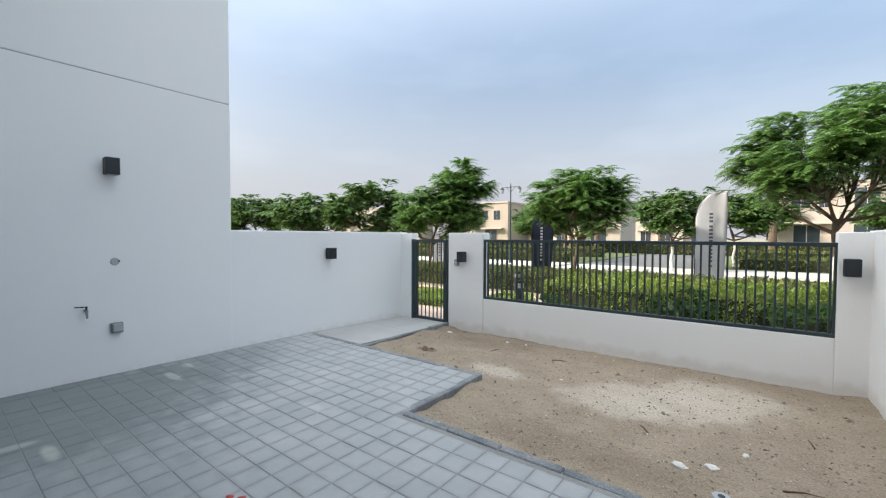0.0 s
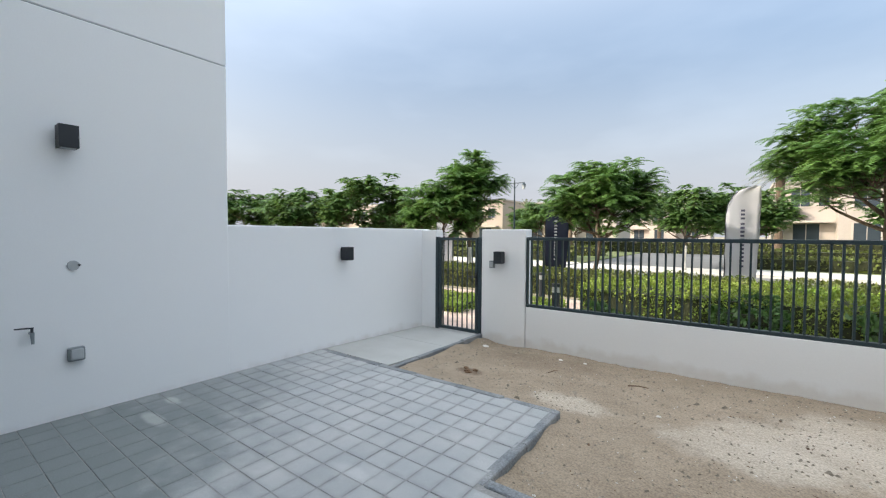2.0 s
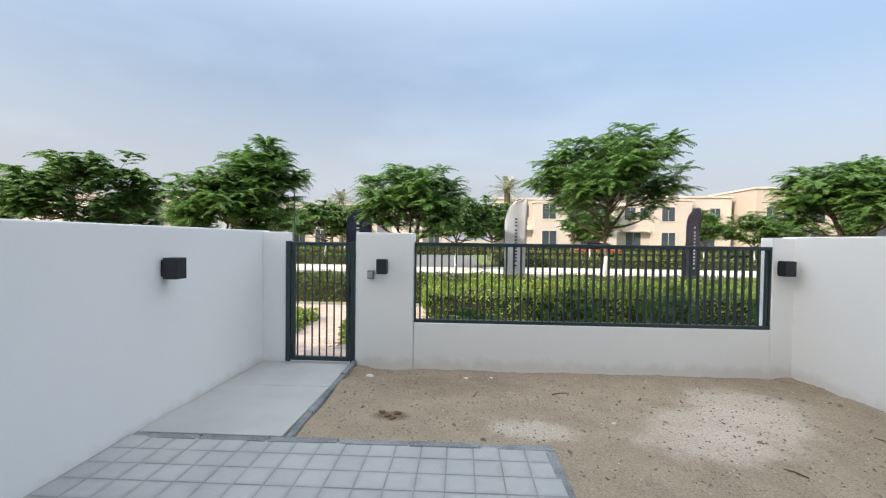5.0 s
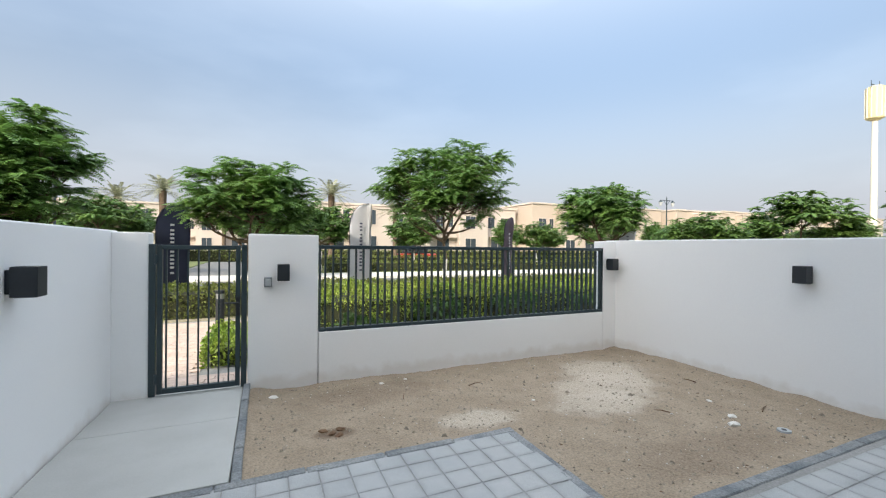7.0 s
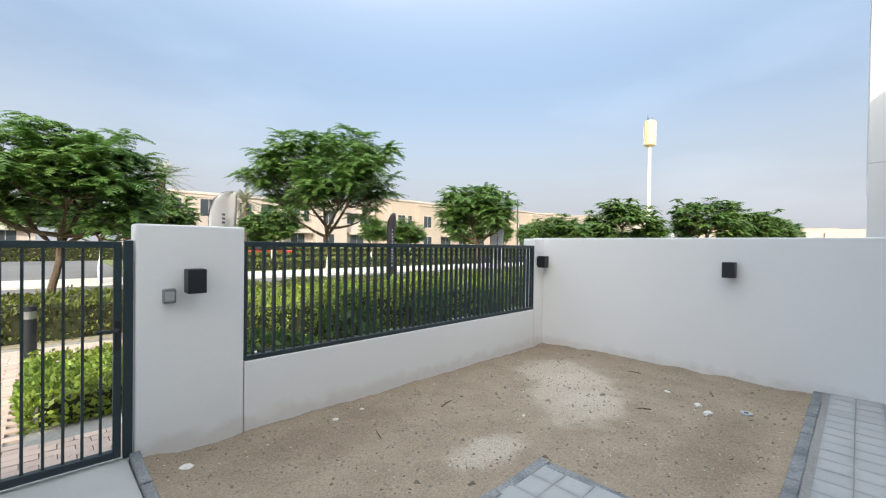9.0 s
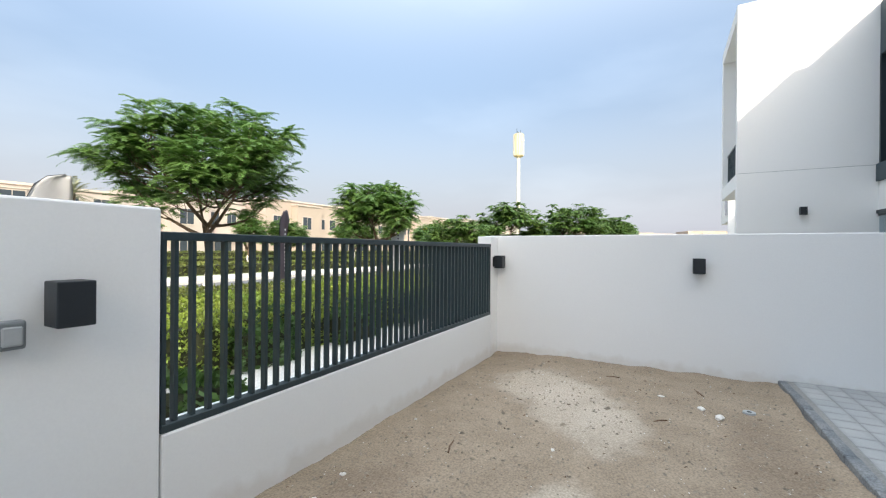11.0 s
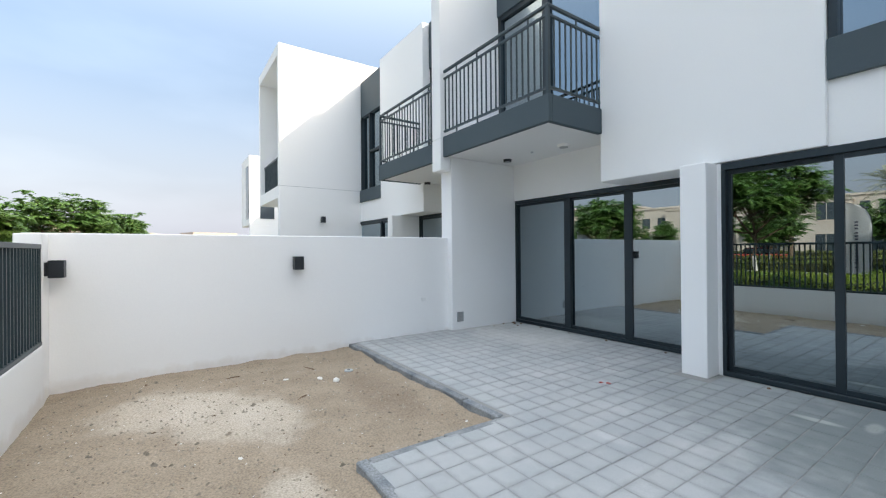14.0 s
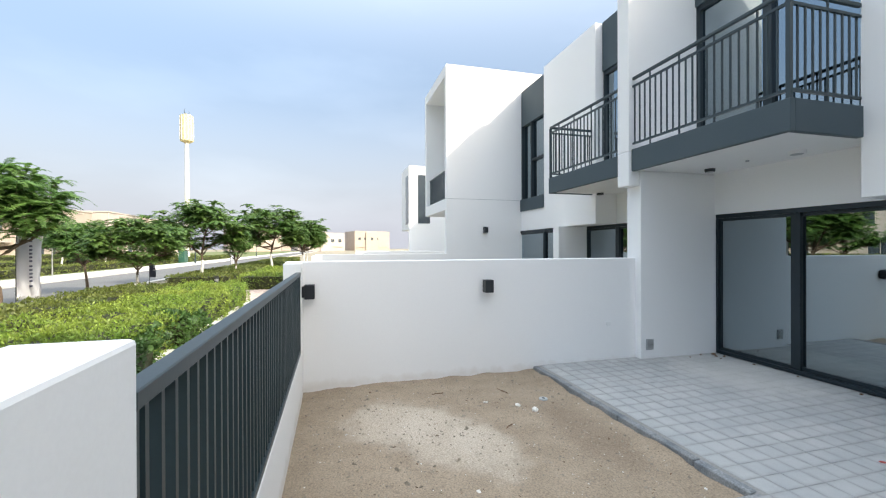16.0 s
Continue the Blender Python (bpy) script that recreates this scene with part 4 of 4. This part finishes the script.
# ---- bollards, street lamps, flags ----
def bollard(x, y):
    root = thing("path_bollard", "black cylindrical bollard light with steel band by path", "bollard", pose(x, y, GZ - 0.02), "path bollards")
    for n_, z0, z1, r, mt in (("post", 0, 0.62, 0.075, BLACK), ("band", 0.62, 0.72, 0.073, STEEL), ("cap", 0.72, 0.78, 0.078, BLACK)):
        bm = bmesh.new()
        rod(bm, (0, 0, z0), (0, 0, z1), r, r, 24)
        part(n_, bm, mt, root)
    return root


b0 = bollard(-5.2, 9.9)
copy_thing(b0, pose(13.6, 10.3, GZ - 0.02))
copy_thing(b0, pose(-4.12, 7.95, GZ - 0.02))


def street_lamp(x, y, h, rot=0):
    root = thing("street_lamp", "slim dark street lamp with two hanging lanterns", "street lamp", pose(x, y, GZ, 0, 0, rot), "street lamps")
    bm = bmesh.new()
    rod(bm, (0, 0, 0), (0, 0, 0.9), 0.09, 0.07, 12)
    rod(bm, (0, 0, 0.9), (0, 0, h), 0.05, 0.035, 12)
    part("pole", bm, SLATE, root)
    bm = bmesh.new()
    rod(bm, (-0.62, 0, h - 0.12), (0.62, 0, h - 0.12), 0.022)
    rod(bm, (-0.3, 0, h - 0.12), (0, 0, h - 0.45), 0.014)
    rod(bm, (0.3, 0, h - 0.12), (0, 0, h - 0.45), 0.014)
    rod(bm, (0, 0, h), (0, 0, h + 0.18), 0.03, 0.004)
    part("arm", bm, SLATE, root)
    for s in (-1, 1):
        bm = bmesh.new()
        rod(bm, (0.58 * s, 0, h - 0.25), (0.58 * s, 0, h - 0.12), 0.14, 0.02, 10)
        lan = part("lantern", bm, SLATE, root)
        bm = bmesh.new()
        rod(bm, (0.58 * s, 0, h - 0.5), (0.58 * s, 0, h - 0.25), 0.07, 0.13, 10)
        part("lantern_glass", bm, PLASTIC, lan)
    return root


l0 = street_lamp(-12.1, 22.3, 4.8)
for x, y in ((23.0, 22.3), (52, 22.3), (95, 22.6)):
    copy_thing(l0, pose(x, y, GZ)).scale = (1.12, 1.12, 1.12)


def flag(x, y, rot, top, mat, label, ink, accent):
    """A feather flag: a bent pole with a curved sail of cloth, printed with upright bars of writing."""
    root = thing("feather_flag", label, "flag", pose(x, y, GZ, 0, 0, rot), "feather flags")
    h = top - GZ
    pole = []
    for k in range(15):
        t = k / 14
        pole.append(Vector((0 if t < 0.72 else 0.74 * ((t - 0.72) / 0.28) ** 2.2, 0, h * (t if t < 0.72 else 0.72 + 0.28 * math.sin((t - 0.72) / 0.28 * 1.45) / math.sin(1.45)))))
    pv, pf = [], []
    tube(pole, [0.017 - 0.0007 * k for k in range(15)], 6, pv, pf)
    cards("pole", pv, pf, BLACK, root)
    bm = bmesh.new()
    rod(bm, (0, 0, -0.02), (0, 0, 0.06), 0.17, 0.15, 16)
    part("base_plate", bm, BLACK, root)
    v, f = [], []
    rows, cols = 28, 8
    z0 = 0.42
    for r in range(rows + 1):
        t = r / rows
        z = z0 + (h - 0.02 - z0) * t
        xl = 0.0
        for k in range(14):
            if pole[k].z <= z <= pole[k + 1].z:
                q = (z - pole[k].z) / max(1e-6, pole[k + 1].z - pole[k].z)
                xl = pole[k].x + (pole[k + 1].x - pole[k].x) * q
        xr = 0.84 + 0.04 * math.sin(t * 3.1) - 0.06 * (1 - t)
        for c in range(cols + 1):
            u = c / cols
            v.append((xl + (xr - xl) * u, 0.035 * math.sin(6 * u + 5 * t) * u + 0.02 * math.sin(17 * t + 3 * u), z - 0.05 * u * (1 - t)))
    for r in range(rows):
        for c in range(cols):
            i = r * (cols + 1) + c
            f.append((i, i + 1, i + cols + 2, i + cols + 1))
    sail = cards("sail", v, f, mat, root)
    for p in sail.data.polygons:
        p.use_smooth = True
    sol = sail.modifiers.new("cloth", "SOLIDIFY")
    sol.thickness = 0.004
    # unreadable print as plain bars following the cloth
    z = 0.75
    k = 0
    while z < h * 0.78:
        for sgn in (-1, 1):
            yb = 0.055 * sgn
            part("print_bar", boxes((0.36, 0.46, yb - 0.002, yb + 0.002, z, z + 0.06)), ink if k < 9 else accent, sail)
        z += 0.115 if k % 5 else 0.16
        k += 1
    return root


flag(-1.75, 15.3, 16, 3.0, CLOTH_WHITE, "white feather flag with dark upright print", INK, INK)
flag(-7.3, 15.2, 4, 2.75, CLOTH_NAVY, "navy blue feather flag with pale print", INK_WHITE, INK_WHITE)
flag(4.4, 15.2, 32, 2.75, CLOTH_PLUM, "plum and navy feather flag with pale print", INK_WHITE, INK_WHITE)
flag(10.3, 14.9, -12, 2.7, CLOTH_WHITE, "white feather flag with dark upright print", INK, INK)
flag(-12.4, 15.2, 6, 2.8, CLOTH_WHITE, "white feather flag with dark upright print", INK, INK)
flag(20.0, 15.1, 0, 2.7, CLOTH_NAVY, "navy blue feather flag with pale print", INK_WHITE, INK_WHITE)
flag(37.5, 15.1, -10, 2.9, CLOTH_WHITE, "white feather flag with dark upright print", INK, INK)


# ---- houses and mast in the distance ----
def villa(name, x, y, w, d, h, mat, label, windows, rot=0):
    root = thing(name, label, "house", pose(x, y, GZ, 0, 0, rot), "houses across the street")
    part("wall", boxes((0, w, 0, d, 0, h), (w * 0.3, w * 0.62, -1.2, 0, 0, h * 0.93), bevel=0.03), mat, root)
    part("roof_edge", boxes((-0.15, w + 0.15, -0.15, d + 0.15, h, h + 0.22), (w * 0.3 - 0.12, w * 0.62 + 0.12, -1.32, 0, h * 0.93, h * 0.93 + 0.2)), TRIM, root)
    part("canopy", boxes((w * 0.05, w * 0.28, -0.9, 0, 2.9, 3.1), (w * 0.68, w * 0.95, -0.9, 0, 2.9, 3.1)), TRIM, root)
    for wx, wz, ww, wh in windows:
        inset = -1.2 if 0.3 < wx / w < 0.6 else 0.0
        win = part("window", boxes((wx - 0.12, wx + ww + 0.12, inset - 0.06, inset + 0.02, wz - 0.12, wz + wh + 0.12)), TRIM, root)
        part("pane", boxes((wx, wx + ww * 0.48, inset - 0.08, inset - 0.055, wz, wz + wh)), FAR_GLASS, win)
        part("pane", boxes((wx + ww * 0.52, wx + ww, inset - 0.08, inset - 0.055, wz, wz + wh)), FAR_GLASS, win)
    return root


W = [(1.2, 4.4, 1.3, 1.5), (3.1, 4.4, 0.7, 1.5), (5.2, 4.2, 1.5, 1.7), (9.3, 4.4, 1.2, 1.5), (11.6, 4.4, 1.2, 1.5), (5.2, 0.9, 1.6, 1.9), (1.4, 0.9, 1.8, 1.9), (10.0, 0.9, 2.2, 1.9)]
spots = ((-62, 55, CREAM, 7.0), (-46, 58, TAN, 7.1), (-30, 62, CREAM, 6.6), (1.0, 50, CREAM, 6.5), (16, 53, CREAM, 7.2), (31, 50, TAN, 8.0), (46, 52, TAN, 8.4), (61.5, 50, TAN, 8.4), (77, 52, TAN, 9.0), (93, 50, CREAM, 9.4),
         (110, 52, TAN, 9.6), (128, 52, CREAM, 9.8), (-80, 60, TAN, 7.2), (-20, 88, CREAM, 7.4))
for x, y, mt, h in spots:
    villa("villa", x, y, 14.2, 9, h, mt, "tan rendered two-storey villa with flat roof and pale trim" if mt is TAN else "cream rendered two-storey villa with flat roof and pale trim", W)
for x, y, w, h, mt in ((260, 66, 30, 14, TAN), (300, 30, 34, 13, CREAM), (320, -10, 30, 15, TAN), (250, 20, 22, 10, CREAM), (380, 50, 40, 17, TAN)):
    villa("far_villa", x, y, w, 20, h, mt, "tan flat-roofed houses far down the street", [(3 + 5 * k, 0.55 * h, 2.0, 2.0) for k in range(4)], -70)

mast = thing("phone_mast", "tall cream phone mast with cylindrical head", "mast", pose(84.6, 33.2, GZ))
mast.scale = (0.745, 0.745, 0.735)
bm = bmesh.new()
rod(bm, (0, 0, 0), (0, 0, 31.0), 0.62, 0.46, 20)
part("shaft", bm, MAST, mast, smooth=False)
bm = bmesh.new()
rod(bm, (0, 0, 31.0), (0, 0, 37.6), 1.5, 1.58, 20)
rod(bm, (0, 0, 30.6), (0, 0, 31.0), 0.8, 1.5, 20)
rod(bm, (0, 0, 37.6), (0, 0, 37.9), 1.58, 1.2, 20)
head = part("head", bm, MAST_HEAD, mast, "yellowish clad antenna drum")
for k in range(12):
    a = k * math.pi / 6
    part("cladding_rib", boxes((1.53 * math.cos(a) - 0.09, 1.53 * math.cos(a) + 0.09, 1.53 * math.sin(a) - 0.09, 1.53 * math.sin(a) + 0.09, 31.2, 37.5)), MAST, head)
bm = bmesh.new()
rod(bm, (-1.8, 0, 38.2), (1.8, 0, 38.2), 0.08)
rod(bm, (-1.8, 0, 37.6), (-1.8, 0, 39.0), 0.06)
rod(bm, (1.8, 0, 37.6), (1.8, 0, 39.4), 0.06)
part("aerial", bm, SLATE, mast)

# ---- loose bits on the sand ----
def scatter(name, label, count, seed, mat, smin, smax, flat):
    rng = random.Random(seed)
    v, f = [], []
    done = 0
    while done < count:
        x, y = rng.uniform(-4.5, 0.66), rng.uniform(2.85, 6.0)
        if x < -2.5 and y < 4.1:
            continue
        done += 1
        s = rng.uniform(smin, smax) * (2.0 if rng.random() < 0.05 else 1)
        a, st = rng.uniform(0, 6.28), rng.uniform(0.55, 1)
        z = sand_height(x, y) - s * 0.15
        i = len(v)
        ca, sa = math.cos(a), math.sin(a)
        for px, py, pz in ((1, 0, 0.1), (0.2, 0.8, 0), (-0.9, 0.3, 0.1), (-0.4, -0.9, 0), (0.15, 0.1, 1), (-0.3, -0.2, 0.8)):
            qx, qy = px * s * rng.uniform(0.8, 1.2), py * s * st
            v.append((x + qx * ca - qy * sa, y + qx * sa + qy * ca, z + pz * s * flat))
        f.extend(((i, i + 1, i + 4), (i + 1, i + 2, i + 5), (i + 1, i + 5, i + 4), (i + 2, i + 3, i + 5), (i + 3, i, i + 4), (i + 3, i + 4, i + 5)))
    tagged(cards(name, v, f, mat), label, "debris", kind="stuff")


scatter("pebbles", "small brown pebbles scattered over the sand", 1700, 31, STONE, 0.005, 0.019, 0.8)
scatter("stone_chips", "small white stone chips lying on the sand", 260, 32, CHIP, 0.004, 0.011, 0.6)
scatter("dry_leaves", "dark dry leaves and twigs on the sand", 420, 33, LITTER, 0.006, 0.019, 0.35)

# ---- single finds on the ground ----
def crumb(name, label, category, x, y, z, s, mat, seed, flat=0.45):
    """A small irregular lump or scrap."""
    rng = random.Random(seed)
    bm = bmesh.new()
    bmesh.ops.create_icosphere(bm, subdivisions=2, radius=s)
    for q in bm.verts:
        q.co = Vector((q.co.x * rng.uniform(0.7, 1.25), q.co.y * rng.uniform(0.5, 0.9), max(-s * 0.2, q.co.z * flat * rng.uniform(0.6, 1.2))))
    ob = tagged(new(name, mesh_of(bm, mat)), label, category)
    ob.matrix_basis = pose(x, y, z + s * 0.12, 0, 0, rng.uniform(0, 360))
    return ob


for k, (x, y, s) in enumerate(((-4.35, 5.77, 0.05), (-0.575, 3.43, 0.055), (-0.39, 3.56, 0.045), (-3.2, 5.72, 0.03), (-2.9, 5.75, 0.025), (-0.2, 3.9, 0.03), (-1.9, 4.6, 0.022))):
    crumb("plaster_crumb", "white plaster crumb lying on the sand", "rubble", x, y, sand_height(x, y), s, CHIP, 60 + k)
for k, (x, y, s) in enumerate(((0.53, -0.42, 0.035), (0.44, -0.36, 0.025), (0.38, -0.46, 0.03), (0.58, -0.2, 0.022), (0.5, 0.1, 0.018), (0.3, -0.3, 0.02), (-0.1, -0.47, 0.022), (-0.7, -0.48, 0.018), (-1.4, -0.47, 0.025), (-2.3, -0.46, 0.022), (-3.6, 0.12, 0.02), (-4.6, 0.14, 0.018))):
    crumb("dry_leaf", "curled dry leaf by the sliding door", "leaf", x, y, 0.0, s, LITTER, 80 + k, 0.6)
crumb("red_scrap", "small red scrap lying on grey pavers", "litter", -2.59, 1.25, 0.0, 0.028, RED, 90, 0.3)
crumb("red_scrap", "small red scrap lying on grey pavers", "litter", -2.53, 1.29, 0.0, 0.024, RED, 91, 0.3)
for k, (x, y) in enumerate(((-3.92, 4.6), (-3.84, 4.66), (-3.98, 4.68), (-3.87, 4.55))):
    crumb("soil_clod", "dark damp clod of soil on the sand", "soil", x, y, sand_height(x, y), 0.04, LITTER, 95 + k)
drain = thing("drain_cap", "round grey drain cap half sunk in sand", "drain cap", pose(-0.31, 3.18, sand_height(-0.31, 3.18) + 0.002))
bm = bmesh.new()
rod(bm, (0, 0, -0.02), (0, 0, 0.012), 0.055, 0.05, 24)
part("ring", bm, PLASTIC, drain)
bm = bmesh.new()
rod(bm, (0, 0, 0.006), (0, 0, 0.0145), 0.02, 0.02, 16)
part("hole", bm, BLACK, drain)
for k, (x0, y0, a, ln) in enumerate(((0.1, 3.55, 20, 0.22), (-0.9, 3.9, 130, 0.14), (-3.1, 5.2, 70, 0.16), (-2.2, 5.3, 15, 0.2), (0.2, 4.4, 100, 0.15))):
    bm = bmesh.new()
    dx, dy = math.cos(radians(a)) * ln / 2, math.sin(radians(a)) * ln / 2
    rod(bm, (-dx, -dy, 0), (0, 0.01, 0.006), 0.006, 0.005, 6)
    rod(bm, (0, 0.01, 0.006), (dx, dy, 0), 0.005, 0.003, 6)
    tagged(new("twig", mesh_of(bm, LITTER)), "dry brown twig lying on the sand", "twig").matrix_basis = pose(x0, y0, sand_height(x0, y0) + 0.004)

# ---- street furniture far off ----
cabinet = thing("utility_cabinet", "green metal utility cabinet on the far pavement", "cabinet", pose(57, 25.2, GZ))
part("body", boxes((-0.7, 0.7, -0.35, 0.35, 0, 1.7), bevel=0.03), CABINET, cabinet)
part("roof", boxes((-0.76, 0.76, -0.41, 0.41, 1.7, 1.78), bevel=0.02), CABINET, cabinet)
part("door", boxes((-0.62, -0.02, -0.375, -0.35, 0.15, 1.6), bevel=0.008), CABINET, cabinet)
part("door", boxes((0.02, 0.62, -0.375, -0.35, 0.15, 1.6), bevel=0.008), CABINET, cabinet)
sign = thing("warning_sign", "yellow triangular warning sign on grey post", "road sign", pose(28.3, 23.9, GZ))
bm = bmesh.new()
rod(bm, (0, 0, 0), (0, 0, 3.2), 0.035, 0.035, 10)
part("post", bm, STEEL, sign)
bm = bmesh.new()
bmesh.ops.create_cone(bm, cap_ends=True, segments=3, radius1=0.55, radius2=0.55, depth=0.03, matrix=pose(0, -0.06, 3.3, 90, 0, 0) @ pose(0, 0, 0, 0, 0, 90))
part("plate", bm, YELLOW, sign)
car = thing("parked_car", "small red car parked across the street", "car", pose(9.6, 40, GZ + 0.06, 0, 0, 8))
bm = boxes((-2.0, 2.0, -0.85, 0.85, 0.28, 0.85), bevel=0.12, segments=2)
part("body", bm, CAR_RED, car)
bm = boxes((-1.3, 1.1, -0.75, 0.75, 0.85, 1.42), bevel=0.2, segments=2)
cabin = part("cabin", bm, FAR_GLASS, car)
part("roof", boxes((-0.95, 0.75, -0.68, 0.68, 1.40, 1.45), bevel=0.02), CAR_RED, cabin)
for x in (-1.25, 1.25):
    for y in (-0.82, 0.82):
        bm = bmesh.new()
        rod(bm, (x, y - 0.1, 0.32), (x, y + 0.1, 0.32), 0.32, 0.32, 20)
        wheel = part("wheel", bm, BLACK, car)
        bm = bmesh.new()
        rod(bm, (x, y - 0.108, 0.32), (x, y + 0.108, 0.32), 0.19, 0.19, 16)
        part("rim", bm, STEEL, wheel)

# ---- kerb stones and pavers of the terrace ----
def row_of(name, parent, x0, y0, x1, y1, z0, z1, pitch, mat, gap=0.006):
    """Edging stones laid end to end along the longer side of a strip."""
    along_x = abs(x1 - x0) > abs(y1 - y0)
    length = abs(x1 - x0) if along_x else abs(y1 - y0)
    n = max(1, round(length / pitch))
    step = length / n
    wide = abs(y1 - y0) if along_x else abs(x1 - x0)
    me = mesh_of(boxes((-step / 2 + gap / 2, step / 2 - gap / 2, -wide / 2, wide / 2, z0, z1), bevel=0.008), mat)
    rng = random.Random(int(x0 * 100) + int(y0 * 10))
    for i in range(n):
        ob = new(name, me)
        ob.parent = parent
        c = (i + 0.5) * step
        ob.matrix_basis = pose(x0 + c, (y0 + y1) / 2, rng.uniform(-0.006, 0.004), rng.uniform(-1, 1), rng.uniform(-0.6, 0.6), rng.uniform(-0.8, 0.8)) if along_x else \
            pose((x0 + x1) / 2, y0 + c, rng.uniform(-0.006, 0.004), rng.uniform(-1, 1), rng.uniform(-0.6, 0.6), 90 + rng.uniform(-0.8, 0.8))


edging = tagged(new("terrace_edging"), "dark grey concrete edging stones around the terrace", "edging", kind="structure")
row_of("edging_stone", edging, -2.57, 2.69, 0.75, 2.77, -0.13, 0.004, 0.5, KERB)
row_of("edging_stone", edging, -2.65, 2.69, -2.57, 3.92, -0.13, 0.004, 0.5, KERB)
row_of("edging_stone", edging, -5.80, 3.92, -2.57, 4.0, -0.13, 0.004, 0.5, KERB)
row_of("edging_stone", edging, -4.64, 4.005, -4.575, 6.05, -0.16, -0.02, 0.5, KERB)

PITCH = 0.1875
terrace = tagged(new("terrace_paving"), "square grey concrete pavers of the terrace, dusty and slightly uneven", "paving", kind="structure")
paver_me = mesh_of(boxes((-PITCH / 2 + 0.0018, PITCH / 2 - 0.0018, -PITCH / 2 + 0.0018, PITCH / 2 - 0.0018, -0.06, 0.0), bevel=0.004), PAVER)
prng = random.Random(77)
rest_v, rest_f = [], []
made = 0
src = [tuple(v.co) for v in paver_me.vertices]
srcf = [tuple(p.vertices) for p in paver_me.polygons]
for j in range(25):
    y = 3.955 - (j + 0.5) * PITCH
    for i in range(36):
        x = -5.80 + (i + 0.5) * PITCH
        if (x > -2.64 and y > 2.69) or y - PITCH / 2 < -0.56 or x > 0.72:
            continue
        if x < -2.9 and y < 0.0:
            continue
        if -3.2 < x < -2.85 and y < 0.30:
            continue
        m = pose(x, y, prng.uniform(-0.0025, 0.0015), prng.uniform(-0.35, 0.35), prng.uniform(-0.35, 0.35), prng.uniform(-0.4, 0.4))
        if made < 300 and y > 1.75:
            made += 1
            ob = new("paver", paver_me)
            ob.parent = terrace
            ob.matrix_basis = m
        else:
            k = len(rest_v)
            rest_v.extend(tuple(m @ Vector(c)) for c in src)
            rest_f.extend(tuple(a + k for a in q) for q in srcf)
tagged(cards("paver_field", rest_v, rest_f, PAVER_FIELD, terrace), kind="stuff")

# pink pavers of the path beyond the gate
pv, pf = [], []
for j in range(66):
    for i in range(-70, 160):
        x, y = -5.4 + i * 0.205 + (0.1 if j % 2 else 0), 6.34 + j * 0.105
        on = (-9.5 < x < -5.2 and y < 9.4) or (-5.2 <= x < -3.5 and y < 7.0) or (9.4 <= y < 11.0 and -9.5 < x < -2.8) or (10.75 < y < 11.3 and -2.8 <= x < 26) or (11.9 < x < 16.0)
        if not on or x < -16:
            continue
        m = pose(x, y, GZ - 0.012 + prng.uniform(-0.003, 0.003))
        k = len(pv)
        a, b = 0.099, 0.0495
        pv.extend(tuple(m @ Vector(c)) for c in ((-a, -b, 0), (a, -b, 0), (a, b, 0), (-a, b, 0), (-a, -b, -0.05), (a, -b, -0.05), (a, b, -0.05), (-a, b, -0.05)))
        pf.extend(((k, k + 1, k + 2, k + 3), (k, k + 4, k + 5, k + 1), (k + 1, k + 5, k + 6, k + 2), (k + 2, k + 6, k + 7, k + 3), (k + 3, k + 7, k + 4, k)))
tagged(cards("path_pavers", pv, pf, PINK), "pinkish block pavers of the path outside the gate", "path", kind="stuff")
solid("path_bed", boxes((-9.6, -3.5, 6.28, 9.3, GZ - 0.08, GZ - 0.035), (-9.6, 26, 9.3, 13.3, GZ - 0.08, GZ - 0.035)), JOINT, "sandy joints under the block path", "path")
